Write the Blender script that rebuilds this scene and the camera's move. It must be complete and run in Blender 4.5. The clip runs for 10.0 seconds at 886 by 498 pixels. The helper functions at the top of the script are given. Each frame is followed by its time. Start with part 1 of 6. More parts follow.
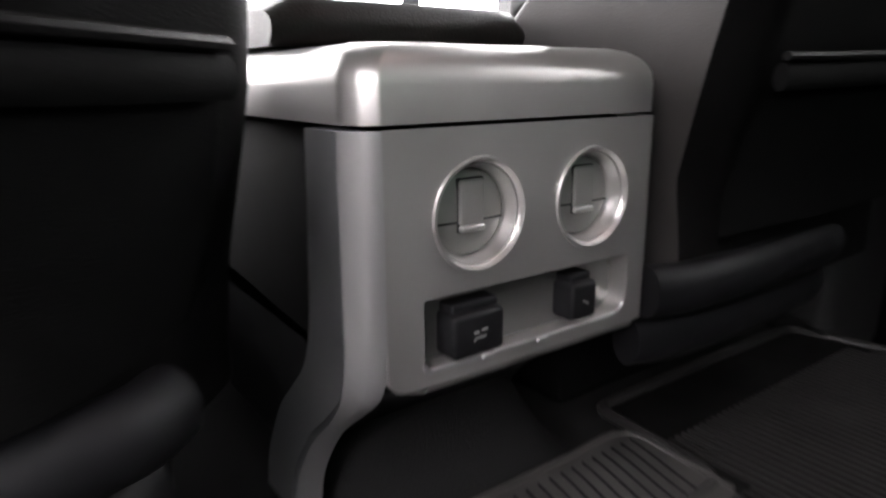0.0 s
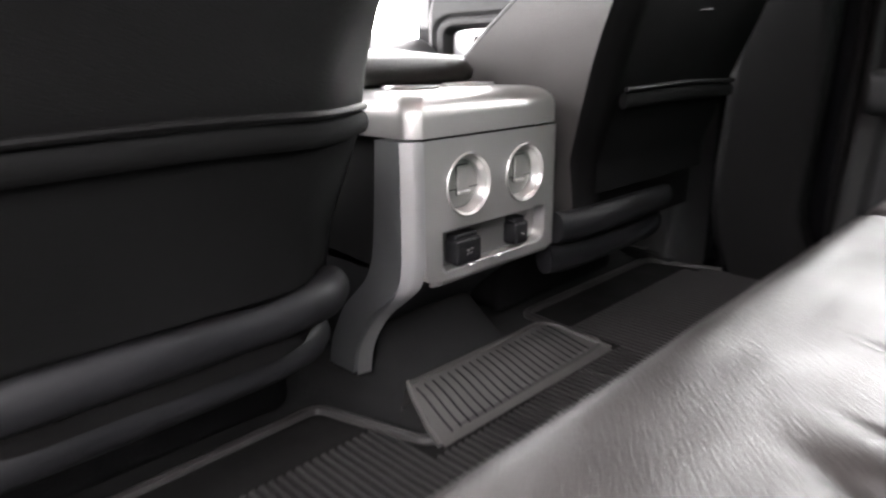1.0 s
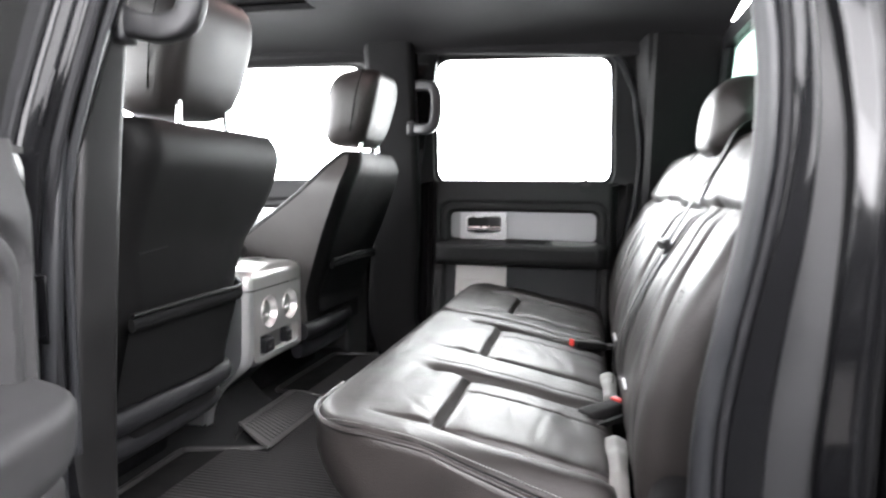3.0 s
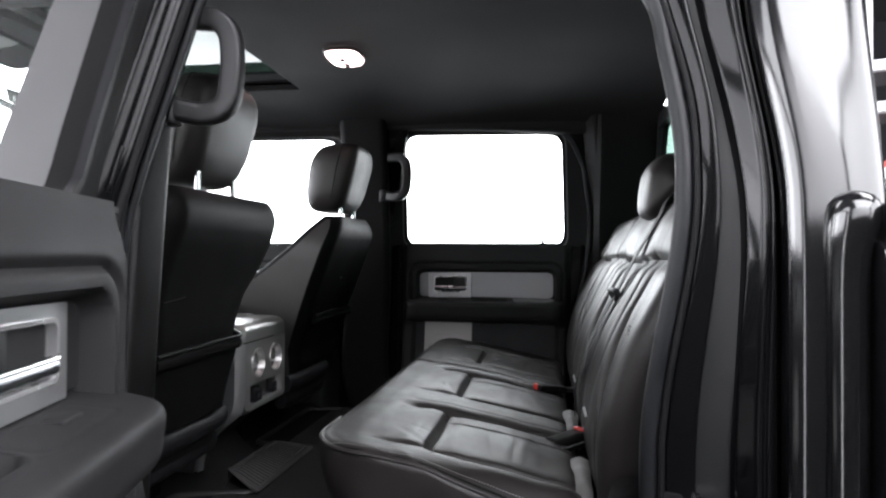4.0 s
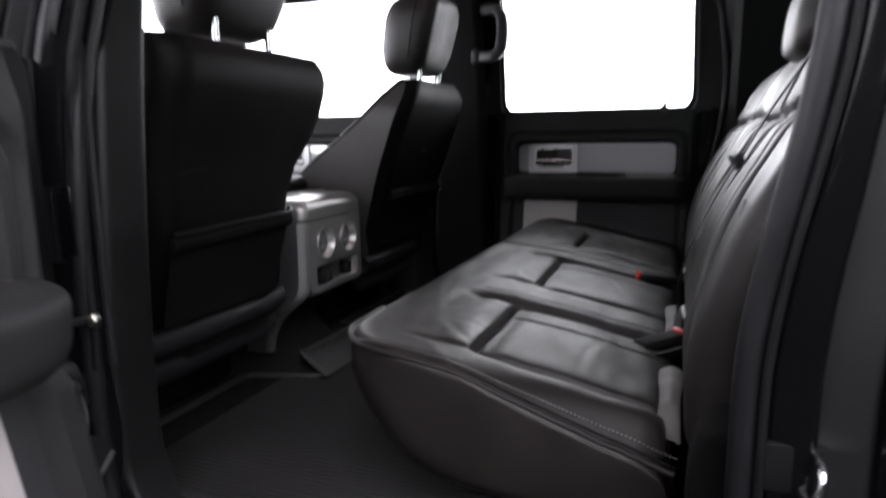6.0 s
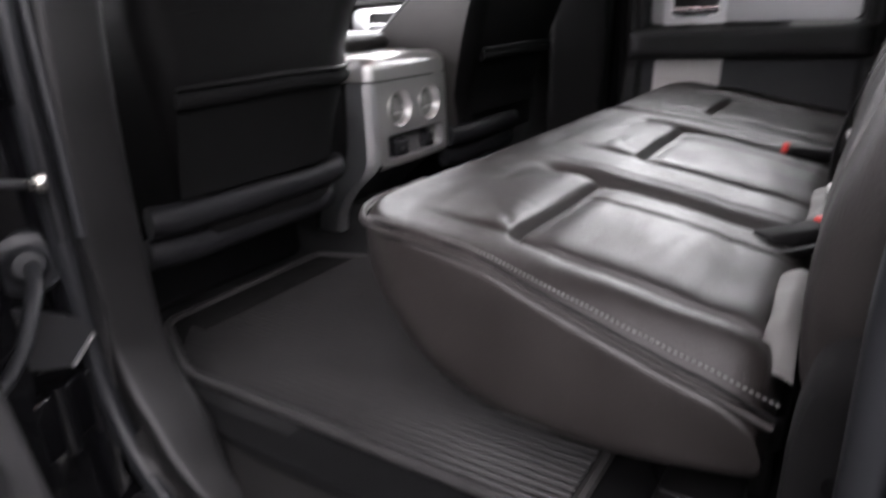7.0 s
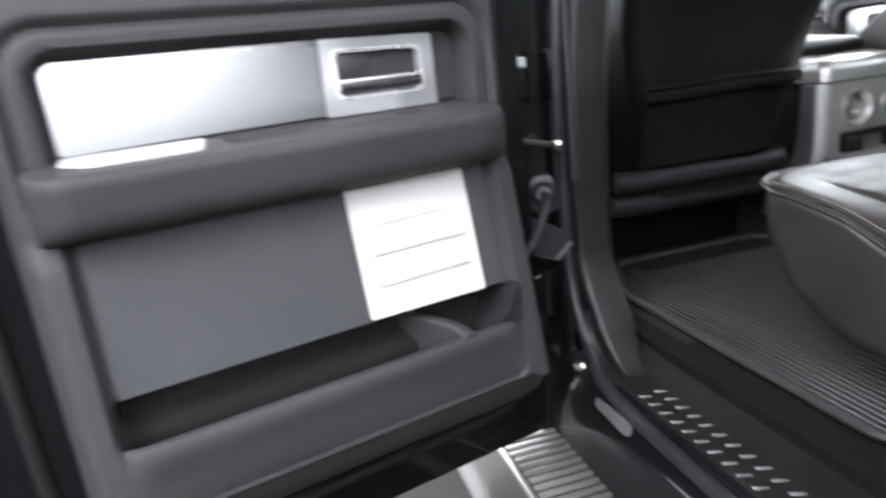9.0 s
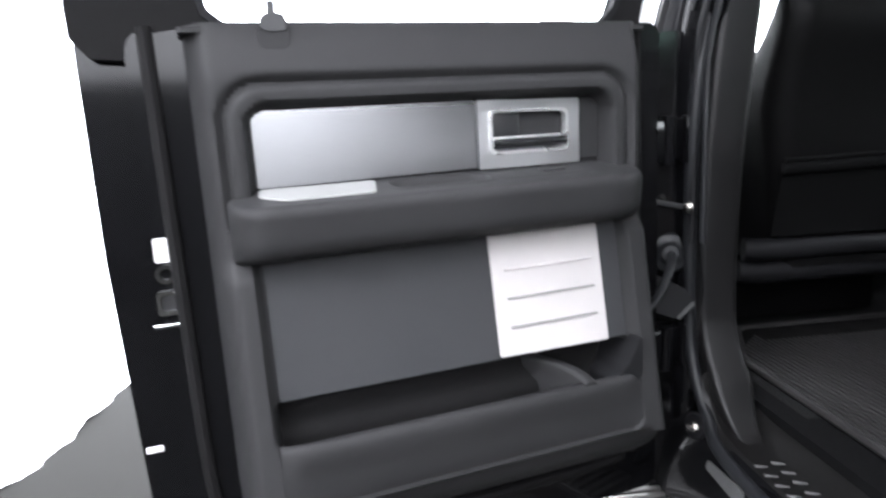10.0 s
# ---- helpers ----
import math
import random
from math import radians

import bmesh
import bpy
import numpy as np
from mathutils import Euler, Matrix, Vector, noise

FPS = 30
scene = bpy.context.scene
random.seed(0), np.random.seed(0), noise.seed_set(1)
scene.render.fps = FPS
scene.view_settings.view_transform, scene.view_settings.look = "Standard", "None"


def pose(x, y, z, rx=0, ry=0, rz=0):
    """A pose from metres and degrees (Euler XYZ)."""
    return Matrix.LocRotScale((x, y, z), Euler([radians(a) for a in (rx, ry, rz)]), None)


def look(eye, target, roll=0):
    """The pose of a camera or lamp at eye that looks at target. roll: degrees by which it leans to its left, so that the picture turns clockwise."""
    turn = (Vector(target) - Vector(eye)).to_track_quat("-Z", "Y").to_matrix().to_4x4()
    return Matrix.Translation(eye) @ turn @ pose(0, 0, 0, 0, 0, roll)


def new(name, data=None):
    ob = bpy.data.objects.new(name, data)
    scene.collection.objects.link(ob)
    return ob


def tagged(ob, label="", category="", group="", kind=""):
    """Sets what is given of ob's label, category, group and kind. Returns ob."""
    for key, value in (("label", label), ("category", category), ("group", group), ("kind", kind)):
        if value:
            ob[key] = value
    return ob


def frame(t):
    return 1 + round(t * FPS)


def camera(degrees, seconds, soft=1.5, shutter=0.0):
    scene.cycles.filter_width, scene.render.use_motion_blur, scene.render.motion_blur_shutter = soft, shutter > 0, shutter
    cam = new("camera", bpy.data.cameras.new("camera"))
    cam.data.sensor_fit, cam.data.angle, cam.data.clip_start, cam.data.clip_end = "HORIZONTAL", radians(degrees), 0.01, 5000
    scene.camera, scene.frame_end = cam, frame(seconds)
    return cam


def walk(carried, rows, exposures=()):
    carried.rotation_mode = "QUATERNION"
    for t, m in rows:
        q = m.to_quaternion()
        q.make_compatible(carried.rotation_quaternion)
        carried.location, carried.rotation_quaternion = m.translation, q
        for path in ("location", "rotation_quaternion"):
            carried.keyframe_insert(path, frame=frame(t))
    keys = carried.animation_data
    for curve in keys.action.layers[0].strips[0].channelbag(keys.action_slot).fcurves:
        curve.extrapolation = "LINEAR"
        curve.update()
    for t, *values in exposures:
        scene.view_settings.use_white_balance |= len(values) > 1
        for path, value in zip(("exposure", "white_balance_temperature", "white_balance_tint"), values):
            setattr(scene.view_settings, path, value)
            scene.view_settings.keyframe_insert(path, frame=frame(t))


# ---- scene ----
cam = camera(69.1, 10.0, soft=2.2, shutter=0.7)
PATH = [
    (0, (-0.323, -0.399, 0.423), (0.794, 1.18, -0.084), -0.5),
    (0.5, (-0.469, -0.508, 0.452), (0.76, 0.971, -0.1), -1.7),
    (1, (-0.654, -0.615, 0.493), (0.692, 0.747, -0.083), -0.9),
    (1.5, (-0.913, -0.739, 0.536), (0.607, 0.447, 0.005), -1.1),
    (2, (-1.154, -0.867, 0.584), (0.509, 0.158, 0.157), -1.1),
    (2.5, (-1.373, -0.902, 0.626), (0.487, -0.234, 0.317), 0.9),
    (3, (-1.575, -0.863, 0.657), (0.366, -0.42, 0.47), 0.5),
    (3.2, (-1.629, -0.865, 0.665), (0.325, -0.469, 0.508), 0.4),
    (4.3, (-1.819, -0.837, 0.625), (0.157, -0.533, 0.681), 0.2),
    (4.5, (-1.835, -0.845, 0.623), (0.138, -0.519, 0.665), 0.2),
    (5, (-1.789, -0.884, 0.641), (0.164, -0.458, 0.592), -0.7),
    (5.2, (-1.746, -0.912, 0.643), (0.19, -0.414, 0.569), -1.0),
    (6.3, (-1.412, -0.924, 0.573), (0.384, -0.172, 0.114), -0.8),
    (6.5, (-1.361, -0.911, 0.557), (0.395, -0.112, 0.031), -1.1),
    (7, (-1.231, -0.962, 0.52), (0.32, 0.104, -0.156), -3.0),
    (7.5, (-1.271, -1.028, 0.481), (0.105, 0.212, -0.275), -5.1),
    (8, (-1.359, -1.119, 0.486), (-0.187, 0.313, -0.274), -6.5),
    (8.5, (-1.385, -1.213, 0.507), (-0.57, 0.486, -0.164), -7.8),
    (9, (-1.415, -1.311, 0.531), (-0.958, 0.561, -0.005), -6.8),
    (9.5, (-1.449, -1.358, 0.547), (-1.175, 0.568, 0.084), -4.7),
    (10, (-1.48, -1.374, 0.567), (-1.311, 0.578, 0.164), -3.2),
]

EXPOSURES = [(0, 1.35, 6600, 16), (0.5, 2.1, 6450, 14), (1, 2.15, 6600, 15), (1.5, 2.05, 6600, 15), (2.5, 2.25, 6450, 13), (3.2, 1.95, 6350, 12), (4.3, -0.02, 6200, 12), (5.2, -0.07, 6200, 13), (6.3, 0.2, 6350, 18), (6.6, 0.58, 6400, 18), (7.0, 1.2, 6400, 18), (7.5, 1.75, 6400, 16), (8.0, 2.1, 6400, 13), (8.5, 1.8, 6300, 11), (9, 1.5, 6080, 11), (9.5, 1.41, 6080, 12), (10, 1.04, 6060, 11)]
walk(cam, [(t, look(eye, target, roll)) for t, eye, target, roll in PATH], EXPOSURES)

# ---------------------------------------------------------------- world and light
world = bpy.data.worlds.new("studio")
scene.world = world
world.use_nodes = True
world.node_tree.nodes["Background"].inputs[0].default_value = (0.9, 0.95, 1.0, 1)
world.node_tree.nodes["Background"].inputs[1].default_value = 0.02


# ---------------------------------------------------------------- materials
def material(name, base, rough=0.5, metal=0.0, grain=0.0, grain_size=0.002, tint=0.15, patch=0.15, coat=0.0, spec=0.5,
             rough_var=0.08, stretch=(1, 1, 1), coat_rough=0.03):
    """A surface with colour variation at two scales, uneven gloss and a fine relief of real-world size."""
    mat = bpy.data.materials.new(name)
    mat.use_nodes = True
    tree = mat.node_tree
    nodes, links = tree.nodes, tree.links
    bsdf = nodes["Principled BSDF"]
    coord = nodes.new("ShaderNodeTexCoord")
    mapping = nodes.new("ShaderNodeMapping")
    mapping.inputs["Scale"].default_value = stretch
    links.new(coord.outputs["Object"], mapping.inputs["Vector"])
    large = nodes.new("ShaderNodeTexNoise")
    large.inputs["Scale"].default_value, large.inputs["Detail"].default_value = 1 / patch, 4
    fine = nodes.new("ShaderNodeTexNoise")
    fine.inputs["Scale"].default_value, fine.inputs["Detail"].default_value = 1 / grain_size, 3
    links.new(mapping.outputs[0], large.inputs["Vector"])
    links.new(mapping.outputs[0], fine.inputs["Vector"])
    both = nodes.new("ShaderNodeMath")
    both.operation = "MULTIPLY_ADD"
    both.inputs[1].default_value = 0.35
    links.new(fine.outputs[0], both.inputs[0])
    links.new(large.outputs[0], both.inputs[2])
    ramp = nodes.new("ShaderNodeMapRange")
    ramp.inputs[1].default_value, ramp.inputs[2].default_value = 0.35, 1.0
    ramp.inputs[3].default_value, ramp.inputs[4].default_value = 1 - tint, 1 + tint
    links.new(both.outputs[0], ramp.inputs[0])
    tone = nodes.new("ShaderNodeVectorMath")
    tone.operation = "SCALE"
    tone.inputs[0].default_value = base
    links.new(ramp.outputs[0], tone.inputs["Scale"])
    links.new(tone.outputs[0], bsdf.inputs["Base Color"])
    gloss = nodes.new("ShaderNodeMapRange")
    gloss.inputs[1].default_value, gloss.inputs[2].default_value = 0.3, 0.7
    gloss.inputs[3].default_value, gloss.inputs[4].default_value = rough - rough_var, rough + rough_var
    links.new(large.outputs[0], gloss.inputs[0])
    links.new(gloss.outputs[0], bsdf.inputs["Roughness"])
    bsdf.inputs["Metallic"].default_value = metal
    bsdf.inputs["Specular IOR Level"].default_value = spec
    if coat:
        bsdf.inputs["Coat Weight"].default_value = coat
        bsdf.inputs["Coat Roughness"].default_value = coat_rough
        bsdf.inputs["Coat IOR"].default_value = 1.85
    if grain:
        bump = nodes.new("ShaderNodeBump")
        bump.inputs["Strength"].default_value, bump.inputs["Distance"].default_value = grain, grain_size
        links.new(fine.outputs[0], bump.inputs["Height"])
        links.new(bump.outputs[0], bsdf.inputs["Normal"])
    return mat


def glowing(name, colour, strength):
    mat = bpy.data.materials.new(name)
    mat.use_nodes = True
    bsdf = mat.node_tree.nodes["Principled BSDF"]
    bsdf.inputs["Base Color"].default_value = (0.8, 0.8, 0.8, 1)
    bsdf.inputs["Emission Color"].default_value = (*colour, 1)
    bsdf.inputs["Emission Strength"].default_value = strength
    return mat


def pane(name, tint, ior=1.45):
    """Thin clear glass: what lies behind shows through, with a mirror gloss at grazing angles."""
    mat = bpy.data.materials.new(name)
    mat.use_nodes = True
    nodes, links = mat.node_tree.nodes, mat.node_tree.links
    nodes.remove(nodes["Principled BSDF"])
    clear, shine, mix, facing, power, curve = (nodes.new("ShaderNode" + k) for k in ("BsdfTransparent", "BsdfGlossy", "MixShader", "LayerWeight", "Math", "Math"))
    clear.inputs[0].default_value = (*tint, 1)
    shine.inputs["Roughness"].default_value = 0.01
    least = ((ior - 1) / (ior + 1)) ** 2
    facing.inputs["Blend"].default_value = 0.5
    power.operation, power.inputs[1].default_value = "POWER", 5.0
    curve.operation, curve.inputs[1].default_value, curve.inputs[2].default_value = "MULTIPLY_ADD", 0.7, least
    links.new(facing.outputs["Facing"], power.inputs[0])
    links.new(power.outputs[0], curve.inputs[0])
    links.new(curve.outputs[0], mix.inputs[0])
    links.new(clear.outputs[0], mix.inputs[1])
    links.new(shine.outputs[0], mix.inputs[2])
    links.new(mix.outputs[0], nodes["Material Output"].inputs[0])
    return mat


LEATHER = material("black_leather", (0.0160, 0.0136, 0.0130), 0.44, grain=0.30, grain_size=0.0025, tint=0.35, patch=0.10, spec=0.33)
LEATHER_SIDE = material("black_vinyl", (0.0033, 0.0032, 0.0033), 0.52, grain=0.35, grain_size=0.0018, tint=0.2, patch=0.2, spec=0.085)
# paler seat colour holding the light on the flank that faces the open door
SEAT_SIDE = material("lit_bolster_leather", (0.040, 0.037, 0.036), 0.45, grain=0.2, grain_size=0.002, tint=0.2, patch=0.15, spec=0.35)
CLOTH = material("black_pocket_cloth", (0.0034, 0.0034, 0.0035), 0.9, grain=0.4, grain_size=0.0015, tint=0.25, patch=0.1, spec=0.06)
PLASTIC = material("charcoal_plastic", (0.0215, 0.0213, 0.0220), 0.58, grain=0.3, grain_size=0.0012, tint=0.14, patch=0.2, spec=0.15)
PLASTIC_DARK = material("black_plastic", (0.010, 0.010, 0.011), 0.45, grain=0.25, grain_size=0.0012, tint=0.2, patch=0.15)
PILLAR = material("pillar_plastic", (0.0060, 0.0058, 0.0060), 0.42, grain=0.3, grain_size=0.0012, tint=0.18, patch=0.12, spec=0.24)
RUBBER = material("black_rubber", (0.0070, 0.0070, 0.0080), 0.52, grain=0.2, grain_size=0.001, tint=0.2, patch=0.08, spec=0.17)
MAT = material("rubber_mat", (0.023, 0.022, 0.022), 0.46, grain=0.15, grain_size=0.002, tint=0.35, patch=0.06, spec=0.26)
# the same rubber between the ribs, darkened to paint in the groove shade
MAT_BASE = material("shaded_mat_ground", (0.0034, 0.0032, 0.0032), 0.8, grain=0.2, grain_size=0.002, tint=0.3, patch=0.06, spec=0.15)
# mat rubber made paler: the light on the upturned saddle is in its colour
MAT_LIT = material("lightened_rubber", (0.036, 0.034, 0.033), 0.6, grain=0.3, grain_size=0.001, tint=0.3, patch=0.05)
FLOOR_CARPET = material("deep_black_carpet", (0.0042, 0.0042, 0.0045), 0.95, grain=0.9, grain_size=0.002, tint=0.4, patch=0.08, spec=0.08)
CARPET = material("black_carpet", (0.0085, 0.0085, 0.0088), 0.95, grain=0.9, grain_size=0.002, tint=0.4, patch=0.08, spec=0.2)
HEADLINER = material("black_headliner", (0.0155, 0.0148, 0.0158), 0.95, grain=0.5, grain_size=0.0012, tint=0.2, patch=0.3, spec=0.2)
SILVER = material("satin_silver_paint", (0.575, 0.565, 0.555), 0.38, metal=0.85, grain=0.06, grain_size=0.0008, tint=0.05, patch=0.1)
SILVER_SIDE = material("light_silver_plastic", (0.52, 0.535, 0.55), 0.38, metal=0.95, grain=0.06, grain_size=0.0008, tint=0.05, patch=0.1)
ALLOY = material("brushed_dark_aluminium", (0.405, 0.41, 0.418), 0.28, metal=0.97, grain=0.03, grain_size=0.001, tint=0.10,
                 patch=0.15, stretch=(0.05, 1, 1))
BEZEL = material("bright_satin_bezel", (0.64, 0.645, 0.65), 0.36, metal=0.92, tint=0.05, patch=0.1)
STRIP = material("bright_corner_strip", (0.64, 0.64, 0.645), 0.34, metal=0.85, tint=0.02, patch=0.3, rough_var=0.005)
RING = material("polished_handle_ring", (0.88, 0.88, 0.88), 0.26, metal=0.8, tint=0.03, patch=0.1)
CHROME = material("chrome", (0.75, 0.75, 0.76), 0.08, metal=1.0, tint=0.03, rough_var=0.03)
PAINT = material("black_car_paint", (0.005, 0.005, 0.0056), 0.40, tint=0.1, coat=1.0, rough_var=0.02, spec=0.02, coat_rough=0.14)
JAMB = material("black_jamb_paint", (0.0032, 0.0032, 0.0037), 0.40, tint=0.1, coat=0.24, rough_var=0.03, spec=0.03, coat_rough=0.09)
GRILLE = material("pale_grey_insert", (0.42, 0.40, 0.39), 0.60, grain=0.3, grain_size=0.0015, tint=0.06, patch=0.1)
INSERT = material("slate_cloth_insert", (0.021, 0.0215, 0.0235), 0.80, grain=0.4, grain_size=0.0012, tint=0.1, patch=0.2)
WEBBING = material("grey_webbing", (0.115, 0.112, 0.107), 0.7, grain=0.4, grain_size=0.0015, tint=0.12, patch=0.05)
BELT = material("black_webbing", (0.012, 0.012, 0.012), 0.7, grain=0.4, grain_size=0.0015, tint=0.2)
RED = material("red_plastic", (0.50, 0.022, 0.016), 0.4, tint=0.1)
GREY_VENT = material("grey_vent_plastic", (0.17, 0.17, 0.166), 0.5, grain=0.1, grain_size=0.0008, tint=0.08)
BARREL = material("satin_vent_barrel", (0.30, 0.295, 0.285), 0.45, metal=0.55, grain=0.08, grain_size=0.0008, tint=0.06)
# fascia silver darkened, so the recess carries its shade in the colour
RECESS = material("shaded_silver_recess", (0.27, 0.265, 0.26), 0.45, metal=0.85, grain=0.06, grain_size=0.0008, tint=0.05)
APPLIQUE = material("satin_grey_applique", (0.050, 0.050, 0.051), 0.50, metal=0.0, tint=0.06, grain=0.1, grain_size=0.0008, spec=0.35)
TREAD = material("worn_sill_plate", (0.0055, 0.0052, 0.0052), 0.45, spec=0.18, grain=0.2, grain_size=0.0012, tint=0.2, patch=0.06)
BRIGHT_TREAD = material("scuffed_tread", (0.075, 0.075, 0.075), 0.5, metal=0.1, tint=0.2, patch=0.02)
BOARD = material("brushed_step", (0.30, 0.295, 0.285), 0.45, metal=0.9, grain=0.1, grain_size=0.001, tint=0.15, patch=0.1)
STEP = material("dark_satin_step", (0.042, 0.037, 0.033), 0.58, metal=0.1, grain=0.15, grain_size=0.001, tint=0.2, patch=0.12)
BRASS = material("worn_bolt", (0.55, 0.53, 0.50), 0.25, metal=1.0, tint=0.2, patch=0.01)
CONCRETE = material("concrete_floor", (0.019, 0.019, 0.0172), 0.85, grain=0.2, grain_size=0.004, tint=0.2, patch=0.6, spec=0.15)
WALL_DARK = material("dark_wall_paint", (0.02, 0.02, 0.022), 0.8, tint=0.2, patch=0.5)
WALL_GREY = material("brown_wall_paint", (0.018, 0.016, 0.0155), 0.7, tint=0.2, patch=0.7)
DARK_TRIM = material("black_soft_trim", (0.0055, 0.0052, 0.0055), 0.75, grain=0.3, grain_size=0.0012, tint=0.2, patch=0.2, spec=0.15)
SEAL = material("grey_bulb_seal", (0.0105, 0.0110, 0.0125), 0.42, grain=0.2, grain_size=0.001, tint=0.15, patch=0.08, spec=0.3)
DARK_CHROME = material("dark_chrome", (0.27, 0.27, 0.28), 0.24, metal=1.0, tint=0.05, rough_var=0.05)
VISOR = material("pale_visor_vinyl", (0.20, 0.20, 0.19), 0.6, grain=0.3, grain_size=0.0015, tint=0.1)
WORN = material("worn_grey_plastic", (0.05, 0.05, 0.05), 0.5, grain=0.3, tint=0.3, patch=0.02)
WHITE_STEEL = material("white_painted_steel", (0.75, 0.75, 0.76), 0.4, tint=0.06)
WHITE_MARK = material("white_print", (0.7, 0.7, 0.7), 0.5, tint=0.03)
REFLECTOR = material("pale_reflector", (0.85, 0.84, 0.83), 0.3, tint=0.05)
MIRROR = material("mirror_glass", (0.85, 0.87, 0.86), 0.02, metal=1.0, tint=0.02, rough_var=0.01)
# curtain cloth made to emit, so its brightness lights the scene
CURTAIN = glowing("glow_white_curtain", (1.0, 0.99, 1.0), 7.0)
GREEN_PANEL = glowing("lit_ceiling_panel", (1.0, 0.98, 0.98), 7.0)
TUBES = glowing("fluorescent_diffuser", (1.0, 0.985, 0.99), 7.0)
# same cloth with less emission, to keep the floor beside it from burning out
CURTAIN_DIM = glowing("faint_glow_curtain", (1.0, 0.99, 1.0), 3.0)
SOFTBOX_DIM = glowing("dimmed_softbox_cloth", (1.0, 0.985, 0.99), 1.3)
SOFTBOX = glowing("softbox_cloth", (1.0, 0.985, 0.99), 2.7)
LENS = glowing("dome_lens", (1.0, 0.70, 0.66), 7.5)
GLASS = pane("window_glass", (0.96, 0.98, 0.97))
GLASS_SIDE = pane("front_window_glass", (0.96, 0.98, 0.97), 1.08)
GLASS_ROOF = pane("sunroof_tint", (0.045, 0.060, 0.053), 1.10)
GLASS_GREEN = pane("tinted_glass", (0.34, 0.43, 0.39), 1.2)


# ---------------------------------------------------------------- mesh helpers
def thing(name, label, category, group="", kind="", at=None):
    ob = new(name)
    ob.empty_display_size = 0.05
    if at is not None:
        ob.matrix_world = at
    return tagged(ob, label, category, group, kind)


def part(name, bm, mat, parent=None, label="", smooth=True, flat_angle=40):
    bmesh.ops.recalc_face_normals(bm, faces=bm.faces)
    if smooth:
        limit = radians(flat_angle)
        for f in bm.faces:
            f.smooth = True
        for e in bm.edges:
            if len(e.link_faces) == 2 and e.calc_face_angle(0) > limit:
                e.smooth = False
    data = bpy.data.meshes.new(name)
    bm.to_mesh(data)
    bm.free()
    data.materials.append(mat)
    ob = new(name, data)
    if parent:
        ob.parent = parent
    if label:
        ob["label"] = label
    return ob


def box(x0, x1, y0, y1, z0, z1, r=0.0, seg=3, bm=None):
    """A box by its limits, with rounded edges; adds to bm where given."""
    made = bmesh.new()
    bmesh.ops.create_cube(made, size=1)
    for v in made.verts:
        v.co = ((x0 + x1) / 2 + v.co.x * (x1 - x0), (y0 + y1) / 2 + v.co.y * (y1 - y0), (z0 + z1) / 2 + v.co.z * (z1 - z0))
    if r:
        bmesh.ops.bevel(made, geom=list(made.edges), offset=r, segments=seg, affect="EDGES", profile=0.5)
    return join(bm, made) if bm else made


def join(bm, extra, m=None):
    if m is not None:
        bmesh.ops.transform(extra, matrix=m, verts=extra.verts)
    data = bpy.data.meshes.new("tmp")
    extra.to_mesh(data)
    extra.free()
    bm.from_mesh(data)
    bpy.data.meshes.remove(data)
    return bm


def turned(bm, m):
    bmesh.ops.transform(bm, matrix=m, verts=bm.verts)
    return bm


def rounded(points, radius, steps=5):
    """A closed outline with rounded corners; radius is one number or one for each corner."""
    out, n = [], len(points)
    for i in range(n):
        r = radius[i] if isinstance(radius, (list, tuple)) else radius
        p, a, b = Vector(points[i]), Vector(points[i - 1]), Vector(points[(i + 1) % n])
        da, db = (a - p), (b - p)
        r = min(r, da.length * 0.49, db.length * 0.49)
        pa, pb = p + da.normalized() * r, p + db.normalized() * r
        for k in range(steps + 1):
            s = k / steps
            out.append((1 - s) ** 2 * pa + 2 * s * (1 - s) * p + s * s * pb)
    return out


def resample(points, count):
    pts = [Vector(p) for p in points]
    pts.append(pts[0])
    lengths = [0.0]
    for a, b in zip(pts, pts[1:]):
        lengths.append(lengths[-1] + (b - a).length)
    out, k = [], 0
    for i in range(count):
        want = lengths[-1] * i / count
        while lengths[k + 1] < want:
            k += 1
        span = lengths[k + 1] - lengths[k]
        out.append(pts[k].lerp(pts[k + 1], (want - lengths[k]) / span if span else 0))
    return out


def loft(rings, cap=True, closed=True, bm=None):
    bm = bm or bmesh.new()
    rows = [[bm.verts.new(p) for p in ring] for ring in rings]
    n = len(rows[0])
    for a, b in zip(rows, rows[1:]):
        for i in range(n if closed else n - 1):
            j = (i + 1) % n
            bm.faces.new((a[i], a[j], b[j], b[i]))
    if cap and closed:
        bm.faces.new(rows[0])
        bm.faces.new(list(reversed(rows[-1])))
    return bm


def spline(points, step=6):
    """A smooth line through the points."""
    pts = [Vector(p) for p in points]
    ext = [2 * pts[0] - pts[1]] + pts + [2 * pts[-1] - pts[-2]]
    out = []
    for i in range(1, len(ext) - 2):
        p0, p1, p2, p3 = ext[i - 1:i + 3]
        for k in range(step):
            s = k / step
            out.append(0.5 * (2 * p1 + (p2 - p0) * s + (2 * p0 - 5 * p1 + 4 * p2 - p3) * s * s + (3 * p1 - p0 - 3 * p2 + p3) * s ** 3))
    out.append(pts[-1])
    return out


